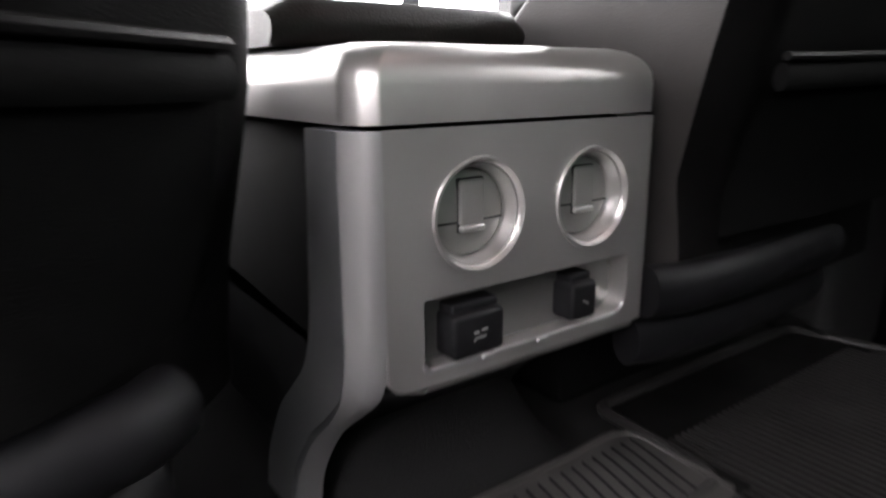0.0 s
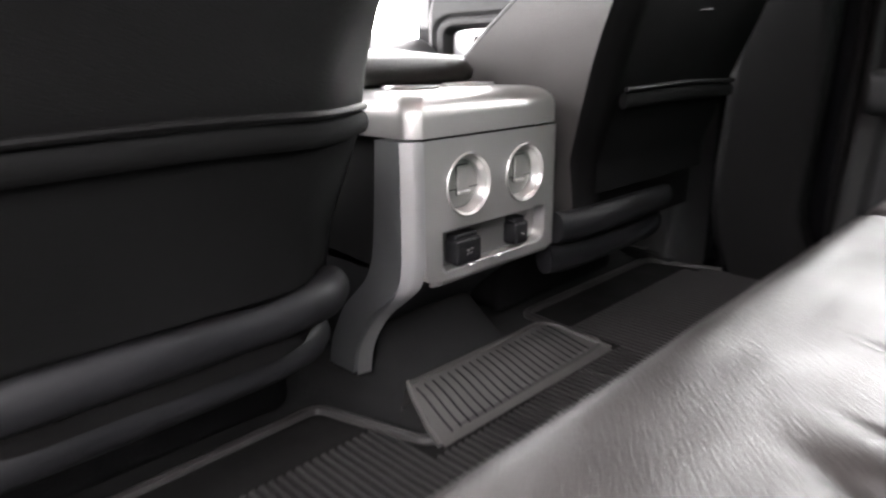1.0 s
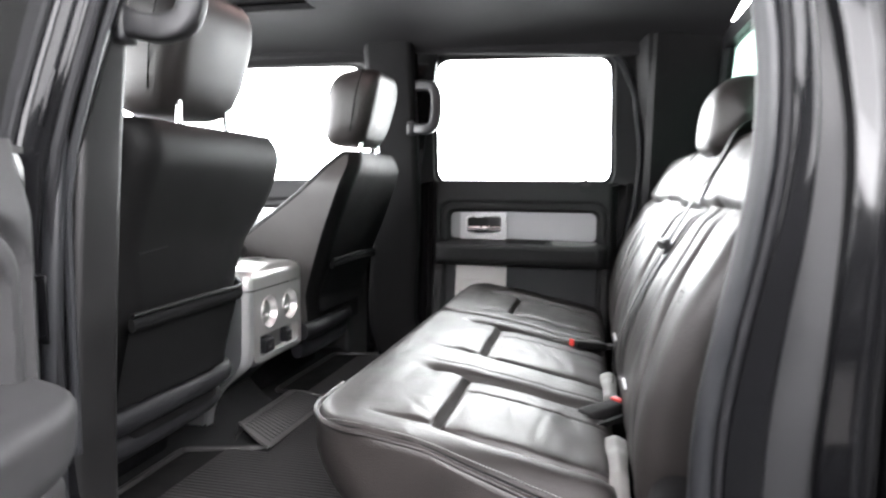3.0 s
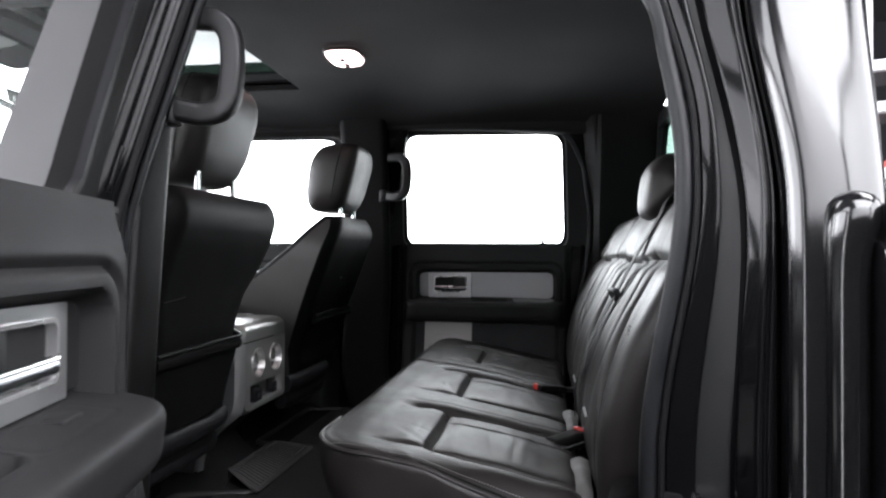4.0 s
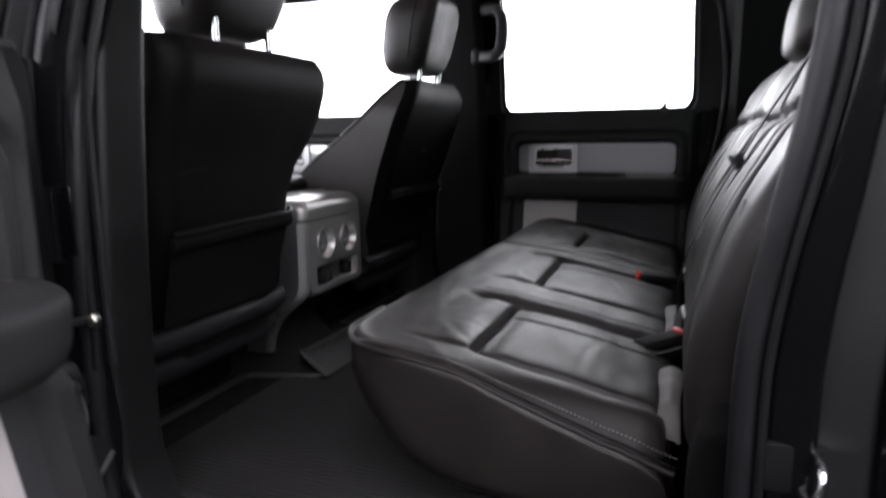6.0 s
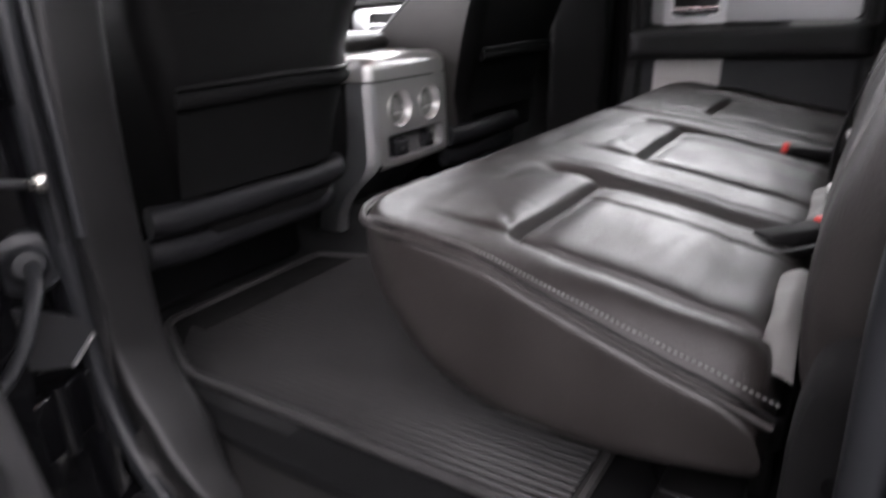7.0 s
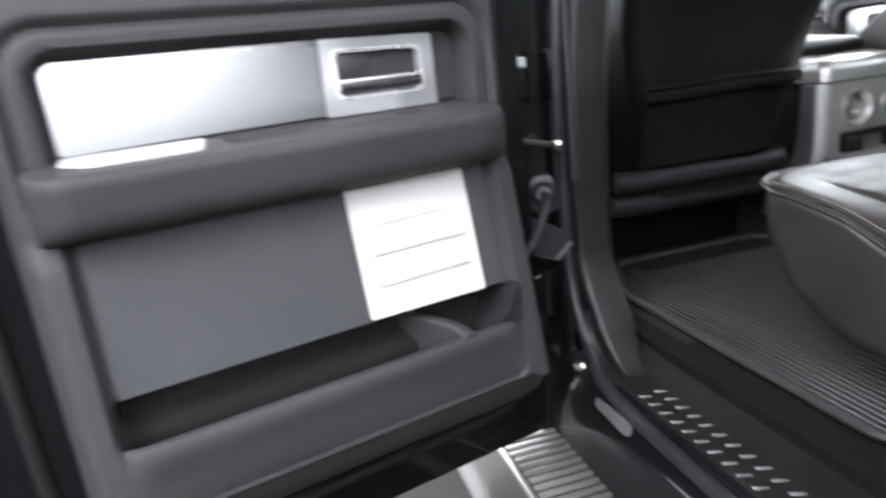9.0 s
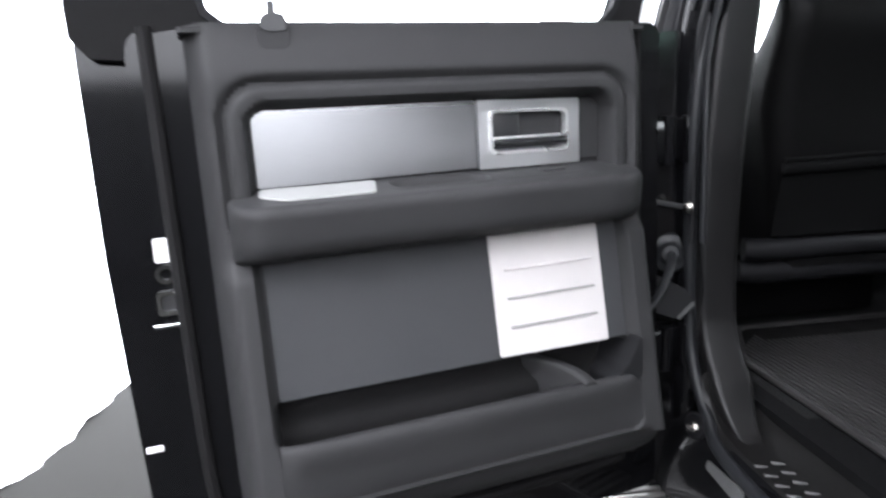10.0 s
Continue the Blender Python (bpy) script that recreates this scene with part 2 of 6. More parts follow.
def sweep(line, profile, up=(0, 0, 1), closed=False, bm=None):
    """An outline (side, up) carried along a line."""
    rings, n = [], len(line)
    for i, p in enumerate(line):
        a = line[i - 1] if i or closed else line[0]
        b = line[(i + 1) % n] if i < n - 1 or closed else line[-1]
        ahead = (Vector(b) - Vector(a)).normalized()
        side = ahead.cross(Vector(up))
        side = side.normalized() if side.length > 1e-5 else Vector((1, 0, 0))
        over = side.cross(ahead).normalized()
        rings.append([Vector(p) + side * s + over * t for s, t in profile])
    if closed:
        rings.append(rings[0])
    return loft(rings, cap=not closed, bm=bm)


def circle(r, n=10, rz=None):
    return [(r * math.cos(2 * math.pi * i / n), (rz or r) * math.sin(2 * math.pi * i / n)) for i in range(n)]


def tube(line, r, n=8, up=(0, 0, 1), closed=False, bm=None):
    return sweep(line, circle(r, n), up, closed, bm)


def plate(outline, lift, place, bm=None, r=0.0):
    """A flat piece: an outline in two coordinates, thick by lift, laid by place(a, b, height). r: a small chamfer."""
    c = sum((Vector(p) for p in outline), Vector((0, 0))) / len(outline)
    rings = [[place(p[0], p[1], 0) for p in outline]]
    if r:
        rings.append([place(p[0], p[1], lift - r) for p in outline])
        inner = [Vector(p) + (c - Vector(p)).normalized() * r for p in outline]
        rings.append([place(p[0], p[1], lift) for p in inner])
    else:
        rings.append([place(p[0], p[1], lift) for p in outline])
    return loft(rings, bm=bm)


def ringed(outer, inner, lift, place, bm=None):
    """A flat frame between two outlines of equal count."""
    bm = bm or bmesh.new()
    rows = [[bm.verts.new(place(p[0], p[1], h)) for p in o] for o, h in ((outer, 0), (outer, lift), (inner, lift), (inner, 0))]
    n = len(outer)
    for a, b in zip(rows, rows[1:] + rows[:1]):
        for i in range(n):
            bm.faces.new((a[i], a[(i + 1) % n], b[(i + 1) % n], b[i]))
    return bm


def step01(x, a, b):
    s = min(1, max(0, (x - a) / (b - a)))
    return s * s * (3 - 2 * s)


def bell(x, c, w):
    return math.exp(-((x - c) / w) ** 2)


def sheet(f, us, vs, bm=None):
    """An open sheet f(u, v)."""
    bm = bm or bmesh.new()
    rows = [[bm.verts.new(f(u, v)) for v in vs] for u in us]
    for a, b in zip(rows, rows[1:]):
        for i in range(len(vs) - 1):
            bm.faces.new((a[i], a[i + 1], b[i + 1], b[i]))
    return bm


def span(a, b, n):
    return [a + (b - a) * i / (n - 1) for i in range(n)]


def dashes(count, place, a, h, bm=None):
    """Small stitches laid along place(s), s from 0 to 1."""
    bm = bm or bmesh.new()
    for i in range(count):
        p, q = Vector(place(i / count)), Vector(place((i + 0.6) / count))
        way = (q - p)
        if way.length < 1e-6:
            continue
        made = box(-way.length / 2, way.length / 2, -a, a, -h, h, 0)
        join(bm, made, Matrix.Translation((p + q) / 2) @ way.to_track_quat("X", "Z").to_matrix().to_4x4())
    return bm


# ---------------------------------------------------------------- the studio round the truck
GROUND = -0.78


def setting(name, bm, mat, label, category, smooth=False):
    return tagged(part(name, bm, mat, smooth=smooth), label, category, kind="structure")


def curtain(name, line, z0, z1, fold, label, cloth=None):
    """A hanging cloth with folds along a line in plan."""
    pts = spline([(*p, 0) for p in line], 40)
    rng = random.Random(name)
    phase = [rng.uniform(0, 6) for _ in range(4)]
    rings = []
    for k, z in enumerate((z0, z0 + 0.08, z0 + 0.5, (z0 + z1) / 2, z1)):
        row = []
        for i, p in enumerate(pts):
            a, b = pts[max(0, i - 1)], pts[min(len(pts) - 1, i + 1)]
            n = Vector((-(b - a).y, (b - a).x, 0)).normalized()
            w = fold * (math.sin(i * 0.55 + phase[0]) + 0.5 * math.sin(i * 1.3 + phase[1] + k * 0.4))
            lift = 0.015 * math.sin(i * 0.23 + phase[2]) * (1 if k == 0 else 0.3) if k < 2 else 0
            row.append(Vector((p.x, p.y, z + max(0, lift))) + n * w)
        rings.append(row)
    return setting(name, loft(rings, cap=False, closed=False), cloth or CURTAIN, label, "curtain", True)


setting("ground", box(-6, 7, -7, 8, GROUND - 0.2, GROUND), CONCRETE, "grey concrete workshop floor under the truck", "floor")
curtain("backdrop_right", [(3.6, -2.1), (3.7, 0), (3.7, 3), (3.4, 5.2)], GROUND, 3.4, 0.04, "white studio curtain with soft folds, glow put into the cloth")
curtain("backdrop_front", [(3.3, 5.4), (1, 5.9), (-1.5, 5.6), (-2.9, 4.4)], GROUND, 3.4, 0.04, "white studio curtain with soft folds, glow put into the cloth")
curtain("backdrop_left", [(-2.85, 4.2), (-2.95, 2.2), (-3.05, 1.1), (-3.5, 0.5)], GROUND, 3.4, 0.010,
        "white studio curtain touching the concrete floor, fainter glow put into the cloth", CURTAIN_DIM)
setting("wall_rear", box(-6, 7, -7.2, -7, GROUND, 3.6), WALL_DARK, "dark painted workshop wall behind the truck", "wall")
setting("wall_left", box(-6.2, -6, -7.2, 8, GROUND, 3.6), WALL_GREY, "dark brown painted workshop wall", "wall")
setting("wall_right", box(7, 7.2, -7.2, 8, GROUND, 3.6), WALL_DARK, "dark painted workshop wall", "wall")
setting("wall_front", box(-6, 7, 8, 8.2, GROUND, 3.6), WALL_DARK, "dark painted workshop wall", "wall")
setting("ceiling", box(-6.2, 7.2, -7.2, 8.2, 3.6, 3.8), WALL_DARK, "dark workshop ceiling", "ceiling")


def ceiling_panel(x, y, sx, sy, lit=None):
    t = thing("ceiling_light", "large glowing white light panel fixed to the dark ceiling", "light", "ceiling light panels")
    part("housing", box(x - sx / 2, x + sx / 2, y - sy / 2, y + sy / 2, 3.52, 3.60, 0.01), WALL_DARK, t, smooth=False)
    part("diffuser", box(x - sx / 2 + 0.03, x + sx / 2 - 0.03, y - sy / 2 + 0.03, y + sy / 2 - 0.03, 3.505, 3.518), lit or GREEN_PANEL, t, smooth=False)


for px, py in ((-0.2, -3.4), (0.1, 1.4), (2.4, -0.6)):
    ceiling_panel(px, py, 1.7, 2.1)


ceiling_panel(-3.35, -2.95, 2.7, 4.5, TUBES)


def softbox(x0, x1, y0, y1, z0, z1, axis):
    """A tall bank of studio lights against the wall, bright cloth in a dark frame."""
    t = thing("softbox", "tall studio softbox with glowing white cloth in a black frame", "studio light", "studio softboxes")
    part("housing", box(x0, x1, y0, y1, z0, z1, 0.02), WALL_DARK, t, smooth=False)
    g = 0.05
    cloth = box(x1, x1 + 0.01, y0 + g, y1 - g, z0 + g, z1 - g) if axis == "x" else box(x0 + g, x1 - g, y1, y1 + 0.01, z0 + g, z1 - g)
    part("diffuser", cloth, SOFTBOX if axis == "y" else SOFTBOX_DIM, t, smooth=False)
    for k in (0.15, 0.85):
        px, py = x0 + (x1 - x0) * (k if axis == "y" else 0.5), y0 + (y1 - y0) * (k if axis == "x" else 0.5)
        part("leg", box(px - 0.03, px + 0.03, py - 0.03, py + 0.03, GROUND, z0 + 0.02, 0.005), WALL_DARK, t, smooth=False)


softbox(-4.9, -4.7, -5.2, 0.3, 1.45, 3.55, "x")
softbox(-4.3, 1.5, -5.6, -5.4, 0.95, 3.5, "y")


def rack(at):
    """White steel storage rack with red gear on its shelves; local x runs along it, y away from its front."""
    t = thing("storage_rack", "white steel storage rack against the dark wall", "rack", at=at)
    for dx in (0, 0.09, 1.6):
        for dy in (0, 0.5):
            part("post", box(dx - 0.025, dx + 0.025, dy - 0.025, dy + 0.025, GROUND, 2.35, 0.005), WHITE_STEEL, t)
    for z in (0.2, 1.12, 1.50, 1.74):
        part("beam", box(0.025, 1.6, -0.028, 0.028, z - 0.03, z + 0.03, 0.006), WHITE_STEEL, t)
        part("shelf", box(0.0, 1.6, 0.028, 0.47, z - 0.02, z + 0.015, 0.004), WALL_DARK, t)
    for z, dx in ((1.585, 0.36), (1.205, 0.30), (1.585, 1.0)):
        g = thing("red_toolbox", "glossy red plastic tool case lying on the rack", "tool case", "red cases on the rack", at=at)
        part("case", box(dx - 0.13, dx + 0.13, 0.1, 0.4, z - 0.07, z + 0.005, 0.015), RED, g)
        part("handle", tube(spline([(dx - 0.08, 0.09, z - 0.03), (dx - 0.05, 0.06, z - 0.025), (dx + 0.05, 0.06, z - 0.025), (dx + 0.08, 0.09, z - 0.03)]), 0.012), PLASTIC_DARK, g)


rack(pose(2.30, -2.62, 0, 0, 0, -114))


# ---------------------------------------------------------------- truck body: one thing in many parts
def lean(z):
    """How far the cab's sides lean inwards above the belt."""
    return 0.0 if z < 0.60 else 0.5 * (z - 0.60) ** 2 if z < 0.80 else 0.20 * (z - 0.70)


truck = thing("pickup_cab", "glossy black crew cab pickup body with the rear door opening", "truck")

# floor pan and sill
part("floor_pan", box(-0.78, 0.84, -1.25, 1.3, -0.10, -0.014), FLOOR_CARPET, truck, "black carpeted cab floor", smooth=False)
SILL = [(-0.72, -0.022), (-0.765, -0.034), (-0.795, -0.048), (-0.886, -0.055), (-0.898, -0.064), (-0.914, -0.086), (-0.924, -0.12), (-0.933, -0.16),
        (-0.940, -0.22), (-0.940, -0.30), (-0.85, -0.32), (-0.72, -0.30)]
part("rocker", loft([[Vector((x, y, z)) for x, z in SILL] for y in span(-2.0 + 0.72, 1.3, 20)]), JAMB, truck, "glossy black painted rocker and sill")
SCUFF = [(-0.727, -0.016), (-0.766, -0.028), (-0.797, -0.043), (-0.880, -0.049), (-0.890, -0.059), (-0.80, -0.059), (-0.73, -0.03)]
scuff = part("scuff_plate", loft([[Vector((x, y, z + up * step01(-x, 0.775, 0.845))) for x, z in SCUFF] for y, up in [(y, 0.0) for y in span(-1.02, -0.36, 14)] + [(-0.325, 0.004), (-0.295, 0.016), (-0.270, 0.036), (-0.252, 0.064), (-0.242, 0.10)]]), TREAD, truck, "dark plastic scuff plate with pale worn tread dashes")
for i in range(17):
    for row in (0, 1):
        y = -0.426 - i * 0.0303
        x = -0.843 - 0.031 * row
        dash = box(-0.0115, 0.0115, -0.0030, 0.0030, -0.0018, 0.0018, 0.0015, 1)
        part("tread_dash", turned(dash, pose(x, y, -0.0462 - 0.0022 * row, 0, 4, -20)), BRIGHT_TREAD, scuff)

# roof with sunroof opening
def roof_z(x, y):
    s = abs(x) / 0.80
    return 1.238 - 0.105 * s ** 4.5 - 0.02 * step01(y, 0.5, 1.0) - 0.03 * step01(-y, 0.9, 1.3)


def slab(zf, xs, ys, hole, thick, mat, name, label):
    bm = bmesh.new()
    top = [[bm.verts.new((x, y, zf(x, y))) for y in ys] for x in xs]
    low = [[bm.verts.new((x, y, zf(x, y) + thick)) for y in ys] for x in xs]

    def filled(i, j):
        if not (0 <= i < len(xs) - 1 and 0 <= j < len(ys) - 1):
            return False
        cx, cy = (xs[i] + xs[i + 1]) / 2, (ys[j] + ys[j + 1]) / 2
        return not (hole[0] < cx < hole[1] and hole[2] < cy < hole[3])
    for i in range(len(xs) - 1):
        for j in range(len(ys) - 1):
            if not filled(i, j):
                continue
            for r in (top, low):
                bm.faces.new((r[i][j], r[i + 1][j], r[i + 1][j + 1], r[i][j + 1]))
            for (a, b), (ni, nj) in ((((i, j), (i + 1, j)), (i, j - 1)), (((i, j + 1), (i + 1, j + 1)), (i, j + 1)),
                                     (((i, j), (i, j + 1)), (i - 1, j)), (((i + 1, j), (i + 1, j + 1)), (i + 1, j))):
                if not filled(ni, nj):
                    bm.faces.new((top[a[0]][a[1]], top[b[0]][b[1]], low[b[0]][b[1]], low[a[0]][a[1]]))
    bmesh.ops.delete(bm, geom=[v for v in bm.verts if not v.link_faces], context="VERTS")
    return part(name, bm, mat, truck, label)


RX = [-0.80, -0.78, -0.75, -0.70, -0.62, -0.52, -0.40, -0.28, -0.14, 0.0, 0.14, 0.28, 0.42, 0.52, 0.62, 0.70, 0.75, 0.78, 0.80]
RY = [-1.27, -1.2, -1.1, -0.95, -0.8, -0.6, -0.4, -0.2, -0.05, 0.02, 0.2, 0.36, 0.5, 0.62, 0.75]
HOLE = (-0.40, 0.42, 0.02, 0.50)
slab(roof_z, RX, RY, HOLE, 0.02, HEADLINER, "headliner", "black fabric headliner with a sunroof opening")
slab(lambda x, y: roof_z(x, y) + 0.045, [x * 1.06 for x in RX], RY, (-0.425, 0.446, 0.02, 0.50), 0.012, PAINT, "roof_skin", "glossy black roof skin")
sun = rounded([(-0.41, 0.01), (0.43, 0.01), (0.43, 0.51), (-0.41, 0.51)], 0.05)
sun_in = rounded([(-0.37, 0.05), (0.39, 0.05), (0.39, 0.47), (-0.37, 0.47)], 0.04)
part("sunroof_frame", ringed(sun, sun_in, 0.03, lambda a, b, h: Vector((a, b, 1.262 + h))), PLASTIC_DARK, truck)
part("sunroof_glass", plate(sun_in, 0.004, lambda a, b, h: Vector((a, b, 1.285 + h))), GLASS_ROOF, truck)
for s in (-1, 1):
    rail = spline([(s * 0.80, -1.22, 1.13), (s * 0.795, -0.6, 1.165), (s * 0.795, 0.0, 1.18), (s * 0.77, 0.6, 1.17), (s * 0.74, 0.95, 1.07), (s * 0.78, 1.35, 0.78)])
    part("roof_rail", sweep(rail, rounded([(-0.05, -0.03), (0.05, -0.03), (0.05, 0.055), (-0.05, 0.055)], 0.02)), PAINT if s < 0 else HEADLINER, truck)

# windscreen, dash and front bulkhead
part("windscreen", sheet(lambda u, v: Vector((u * (0.74 + 0.04 * v), 0.78 + 0.57 * v - 0.10 * u * u, 1.17 - 0.59 * v)), span(-1, 1, 13), span(0, 1, 8)), GLASS, truck, "clear windscreen")
part("dashboard", loft([[Vector((x, y, z)) for y, z in rounded([(0.86, 0.36), (0.84, 0.47), (0.95, 0.545), (1.35, 0.585), (1.4, 0.2), (1.0, 0.2)], 0.05)] for x in span(-0.82, 0.82, 9)]), PLASTIC_DARK, truck, "black moulded dashboard")
part("bulkhead", box(-0.9, 0.9, 1.38, 1.44, -0.3, 0.60, 0.01), PAINT, truck)

# rear wall of the cab with its window
wall_out = rounded([(-0.80, -0.1), (0.80, -0.1), (0.82, 0.7), (0.76, 1.16), (-0.76, 1.16), (-0.82, 0.7)], 0.04)
win_in = resample(rounded([(-0.745, 0.79), (0.745, 0.79), (0.70, 1.115), (-0.70, 1.115)], 0.05), len(wall_out))
part("cab_rear_wall", ringed(resample(wall_out, len(wall_out)), win_in, 0.035, lambda a, b, h: Vector((a, -1.30 + h + 0.0 * b, b))), PLASTIC_DARK, truck, "black trim of the cab's rear wall")
part("rear_window_glass", plate(win_in, 0.004, lambda a, b, h: Vector((a, -1.285 + h, b))), GLASS_GREEN, truck, "green-tinted rear window glass")

# rear door opening: painted jamb, trim and seals on both sides
def inner_edge(z):
    """Where the weatherstrip runs on the rear side of the rear door opening, along y."""
    return -0.980 - 0.048 * step01(z, 0.36, 0.74) + 0.050 * step01(z, 0.80, 1.12)


def outer_edge(z):
    """Where the cab's outer corner panel begins, along y."""
    return -1.140 + 0.028 * step01(z, 0.70, 1.0)


def surround(s):
    """The trim round one side's rear door opening; s is -1 for the open side, 1 for the far side."""
    def pt(y, z, out=0.0):
        return Vector((s * (0.85 + out - lean(z)), y, z))
    b_line = spline([pt(-0.165, 1.24), pt(-0.165, 1.17), pt(-0.166, 0.9), pt(-0.164, 0.5), pt(-0.152, 0.2), pt(-0.170, 0.09), pt(-0.225, 0.01), pt(-0.31, -0.050), pt(-0.38, -0.068), pt(-0.45, -0.076)])
    wide = 0.138 if s > 0 else 0.05
    prof = rounded([(-0.025, -0.008 - wide), (0.03, -wide), (0.055, 0.02 - wide), (0.055, 0.04), (0.045, 0.058), (-0.025, 0.050)], 0.014)
    rings = []
    for i, p in enumerate(b_line):
        a, b = b_line[max(0, i - 1)], b_line[min(len(b_line) - 1, i + 1)]
        ahead = (b - a).normalized()
        inward = Vector((-s, 0, 0))
        back = inward.cross(ahead) * s
        grow = 1 - 0.75 * step01(-p.z, -0.02, 0.085)
        slim = 1 - 0.55 * step01(-p.z, 0.0, 0.085)
        rings.append([p + inward * u * slim + back * v * grow for u, v in prof])
    part("b_pillar_trim", loft(rings), PILLAR if s < 0 else DARK_TRIM, truck, "charcoal plastic pillar trim")
    c_line = spline([pt(inner_edge(z) - 0.055, z) for z in (1.24, 1.17, 1.0, 0.85, 0.76, 0.70, 0.6, 0.43, 0.28, 0.11, -0.02)])
    rings = []
    prof_c = rounded([(-0.05, -0.05), (0.06, -0.07), (0.06, 0.0), (0.0, 0.036), (-0.022, 0.040), (-0.035, -0.02)], 0.012)
    for i, p in enumerate(c_line):
        a, b = c_line[max(0, i - 1)], c_line[min(len(c_line) - 1, i + 1)]
        ahead = (b - a).normalized()
        inward = Vector((-s, 0, 0))
        front = inward.cross(ahead) * -s
        rings.append([p + inward * u + front * v for u, v in prof_c])
    # far side gets a darker colour to offset the window light on it
    part("c_pillar_trim", loft(rings), PLASTIC_DARK if s < 0 else DARK_TRIM, truck, "dark grey plastic pillar trim")
    loop = spline([pt(-0.195, 1.12, 0.038), pt(-0.197, 0.6, 0.038), pt(-0.185, 0.2, 0.038), pt(-0.205, 0.06, 0.038), pt(-0.27, -0.03, 0.038), pt(-0.40, -0.072, 0.053), pt(-0.90, -0.072, 0.053),
                   pt(-0.945, -0.045, 0.035), *[pt(inner_edge(z) - 0.005, z, 0.025) for z in (0.05, 0.16, 0.28, 0.40, 0.50, 0.60, 0.70, 0.80, 0.92, 1.02)],
                   pt(-0.90, 1.14, 0.030), pt(-0.6, 1.19, 0.038), pt(-0.3, 1.18, 0.038)], 8)
    part("door_seal", tube(loop, 0.013, 10, up=(1, 0, 0), closed=True), SEAL, truck, "black rubber door weatherstrip")
    lip = [pt(inner_edge(z) - 0.019, z, 0.037) for z in span(-0.02, 1.12, 40)]
    part("seal_lip", tube(lip, 0.0045, 8, up=(1, 0, 0)), RUBBER, truck, "thin black seal lip")


surround(-1)
surround(1)
for s in (-1, 1):
    quarter = loft([[Vector((s * (x - lean(z)), y, z)) for x, y in ((0.775, -1.06), (0.80, -1.04), (0.83, -1.06), (0.83, -1.296), (0.79, -1.296))] for z in span(-0.08, 1.17, 20)])
    part("quarter_trim", quarter, DARK_TRIM, truck, "black trim beside the rear bench")


def jamb(s):
    """Painted pillar bodies outside the trim."""
    def pt(y, z, x):
        return Vector((s * (x - lean(z)), y, z))
    def rake(z):
        return -0.21 * max(0.0, z - 0.66)
    b = [[pt(y + (rake(z) if x > 0.85 else 0), z, x) for x, y in rounded([(0.86, -0.205), (0.90, -0.19), (0.915, -0.165), (0.915, 0.02 if s < 0 else -0.06), (0.80, 0.02 if s < 0 else -0.06), (0.80, -0.19)], 0.012, 4)] for z in span(-0.30, 1.20, 24)]
    part("b_pillar", loft(b), JAMB, truck, "glossy black painted door jamb")
    if s < 0:
        for off, x, r, m, name in ((-0.150, 0.917, 0.006, RUBBER, "outer_seal"), (-0.183, 0.909, 0.003, JAMB, "seal_clip"), (-0.200, 0.894, 0.007, RUBBER, "inner_seal"), (-0.206, 0.875, 0.006, SEAL, "inner_seal")):
            low = 0.30 if m is not JAMB else 0.73
            part(name, tube([pt(off + rake(z), z, x) for z in span(low, 1.17 if m is not JAMB else 0.80, 14)], r, 8, up=(1, 0, 0)), m, truck)

    def along_jamb(z, k):
        start = inner_edge(z) - 0.024
        return start + (outer_edge(z) - start) * k

    # flange, deep black channel, raised band with a bead, then the shut gap
    rings = []
    for z in span(-0.30, 1.20, 60):
        mid = 0.60 - 0.17 * step01(z, 0.60, 0.95)
        profile = [(0.845, 0.03), (0.884, 0.0), (0.894, 0.285), (0.856, 0.31), (0.846, mid - 0.05), (0.906, mid), (0.921, 0.735), (0.926, 0.765), (0.926, 0.80),
                   (0.921, 0.83), (0.926, 0.86), (0.926, 0.885), (0.908, 0.91), (0.908, 0.985), (0.80, 0.985), (0.79, 0.35)]
        ring = rounded([(x, along_jamb(z, k)) for x, k in profile], [0.01, 0.004, 0.007, 0.010, 0.012, 0.004, 0.004, 0.002, 0.002, 0.002, 0.002, 0.003, 0.003, 0.003, 0.004, 0.01], 4)
        rings.append([pt(p.y, z, p.x) for p in ring])
    part("c_pillar_jamb", loft(rings), JAMB, truck, "glossy black painted rear door jamb with a deep channel", flat_angle=70)
    rings = []
    for z in span(-0.30, 1.20, 60):
        e = outer_edge(z)
        ring = rounded([(0.90, e), (0.938, e + 0.001), (0.950, e - 0.010), (0.957, e - 0.030), (0.9575, e - 0.062), (0.935, -1.258), (0.80, -1.30), (0.78, e - 0.01)],
                       [0.003, 0.005, 0.008, 0.012, 0.02, 0.045, 0.01, 0.01], 7)
        rings.append([pt(p.y, z, p.x) for p in ring])
    part("c_pillar", loft(rings), PAINT, truck, "glossy black painted rear cab corner", flat_angle=75)
    if s < 0:
        plate_y = along_jamb(0.30, 0.16)
        base = part("striker_plate", turned(box(-0.004, 0.004, -0.024, 0.024, -0.024, 0.024, 0.003), Matrix.Translation((-0.8855, plate_y, 0.300))), DARK_TRIM, truck, "black door striker plate")
        loop = spline([(-0.888, plate_y - 0.016, 0.318), (-0.915, plate_y - 0.017, 0.318), (-0.924, plate_y - 0.016, 0.306), (-0.924, plate_y - 0.012, 0.294), (-0.915, plate_y - 0.010, 0.283), (-0.888, plate_y - 0.008, 0.283)], 5)
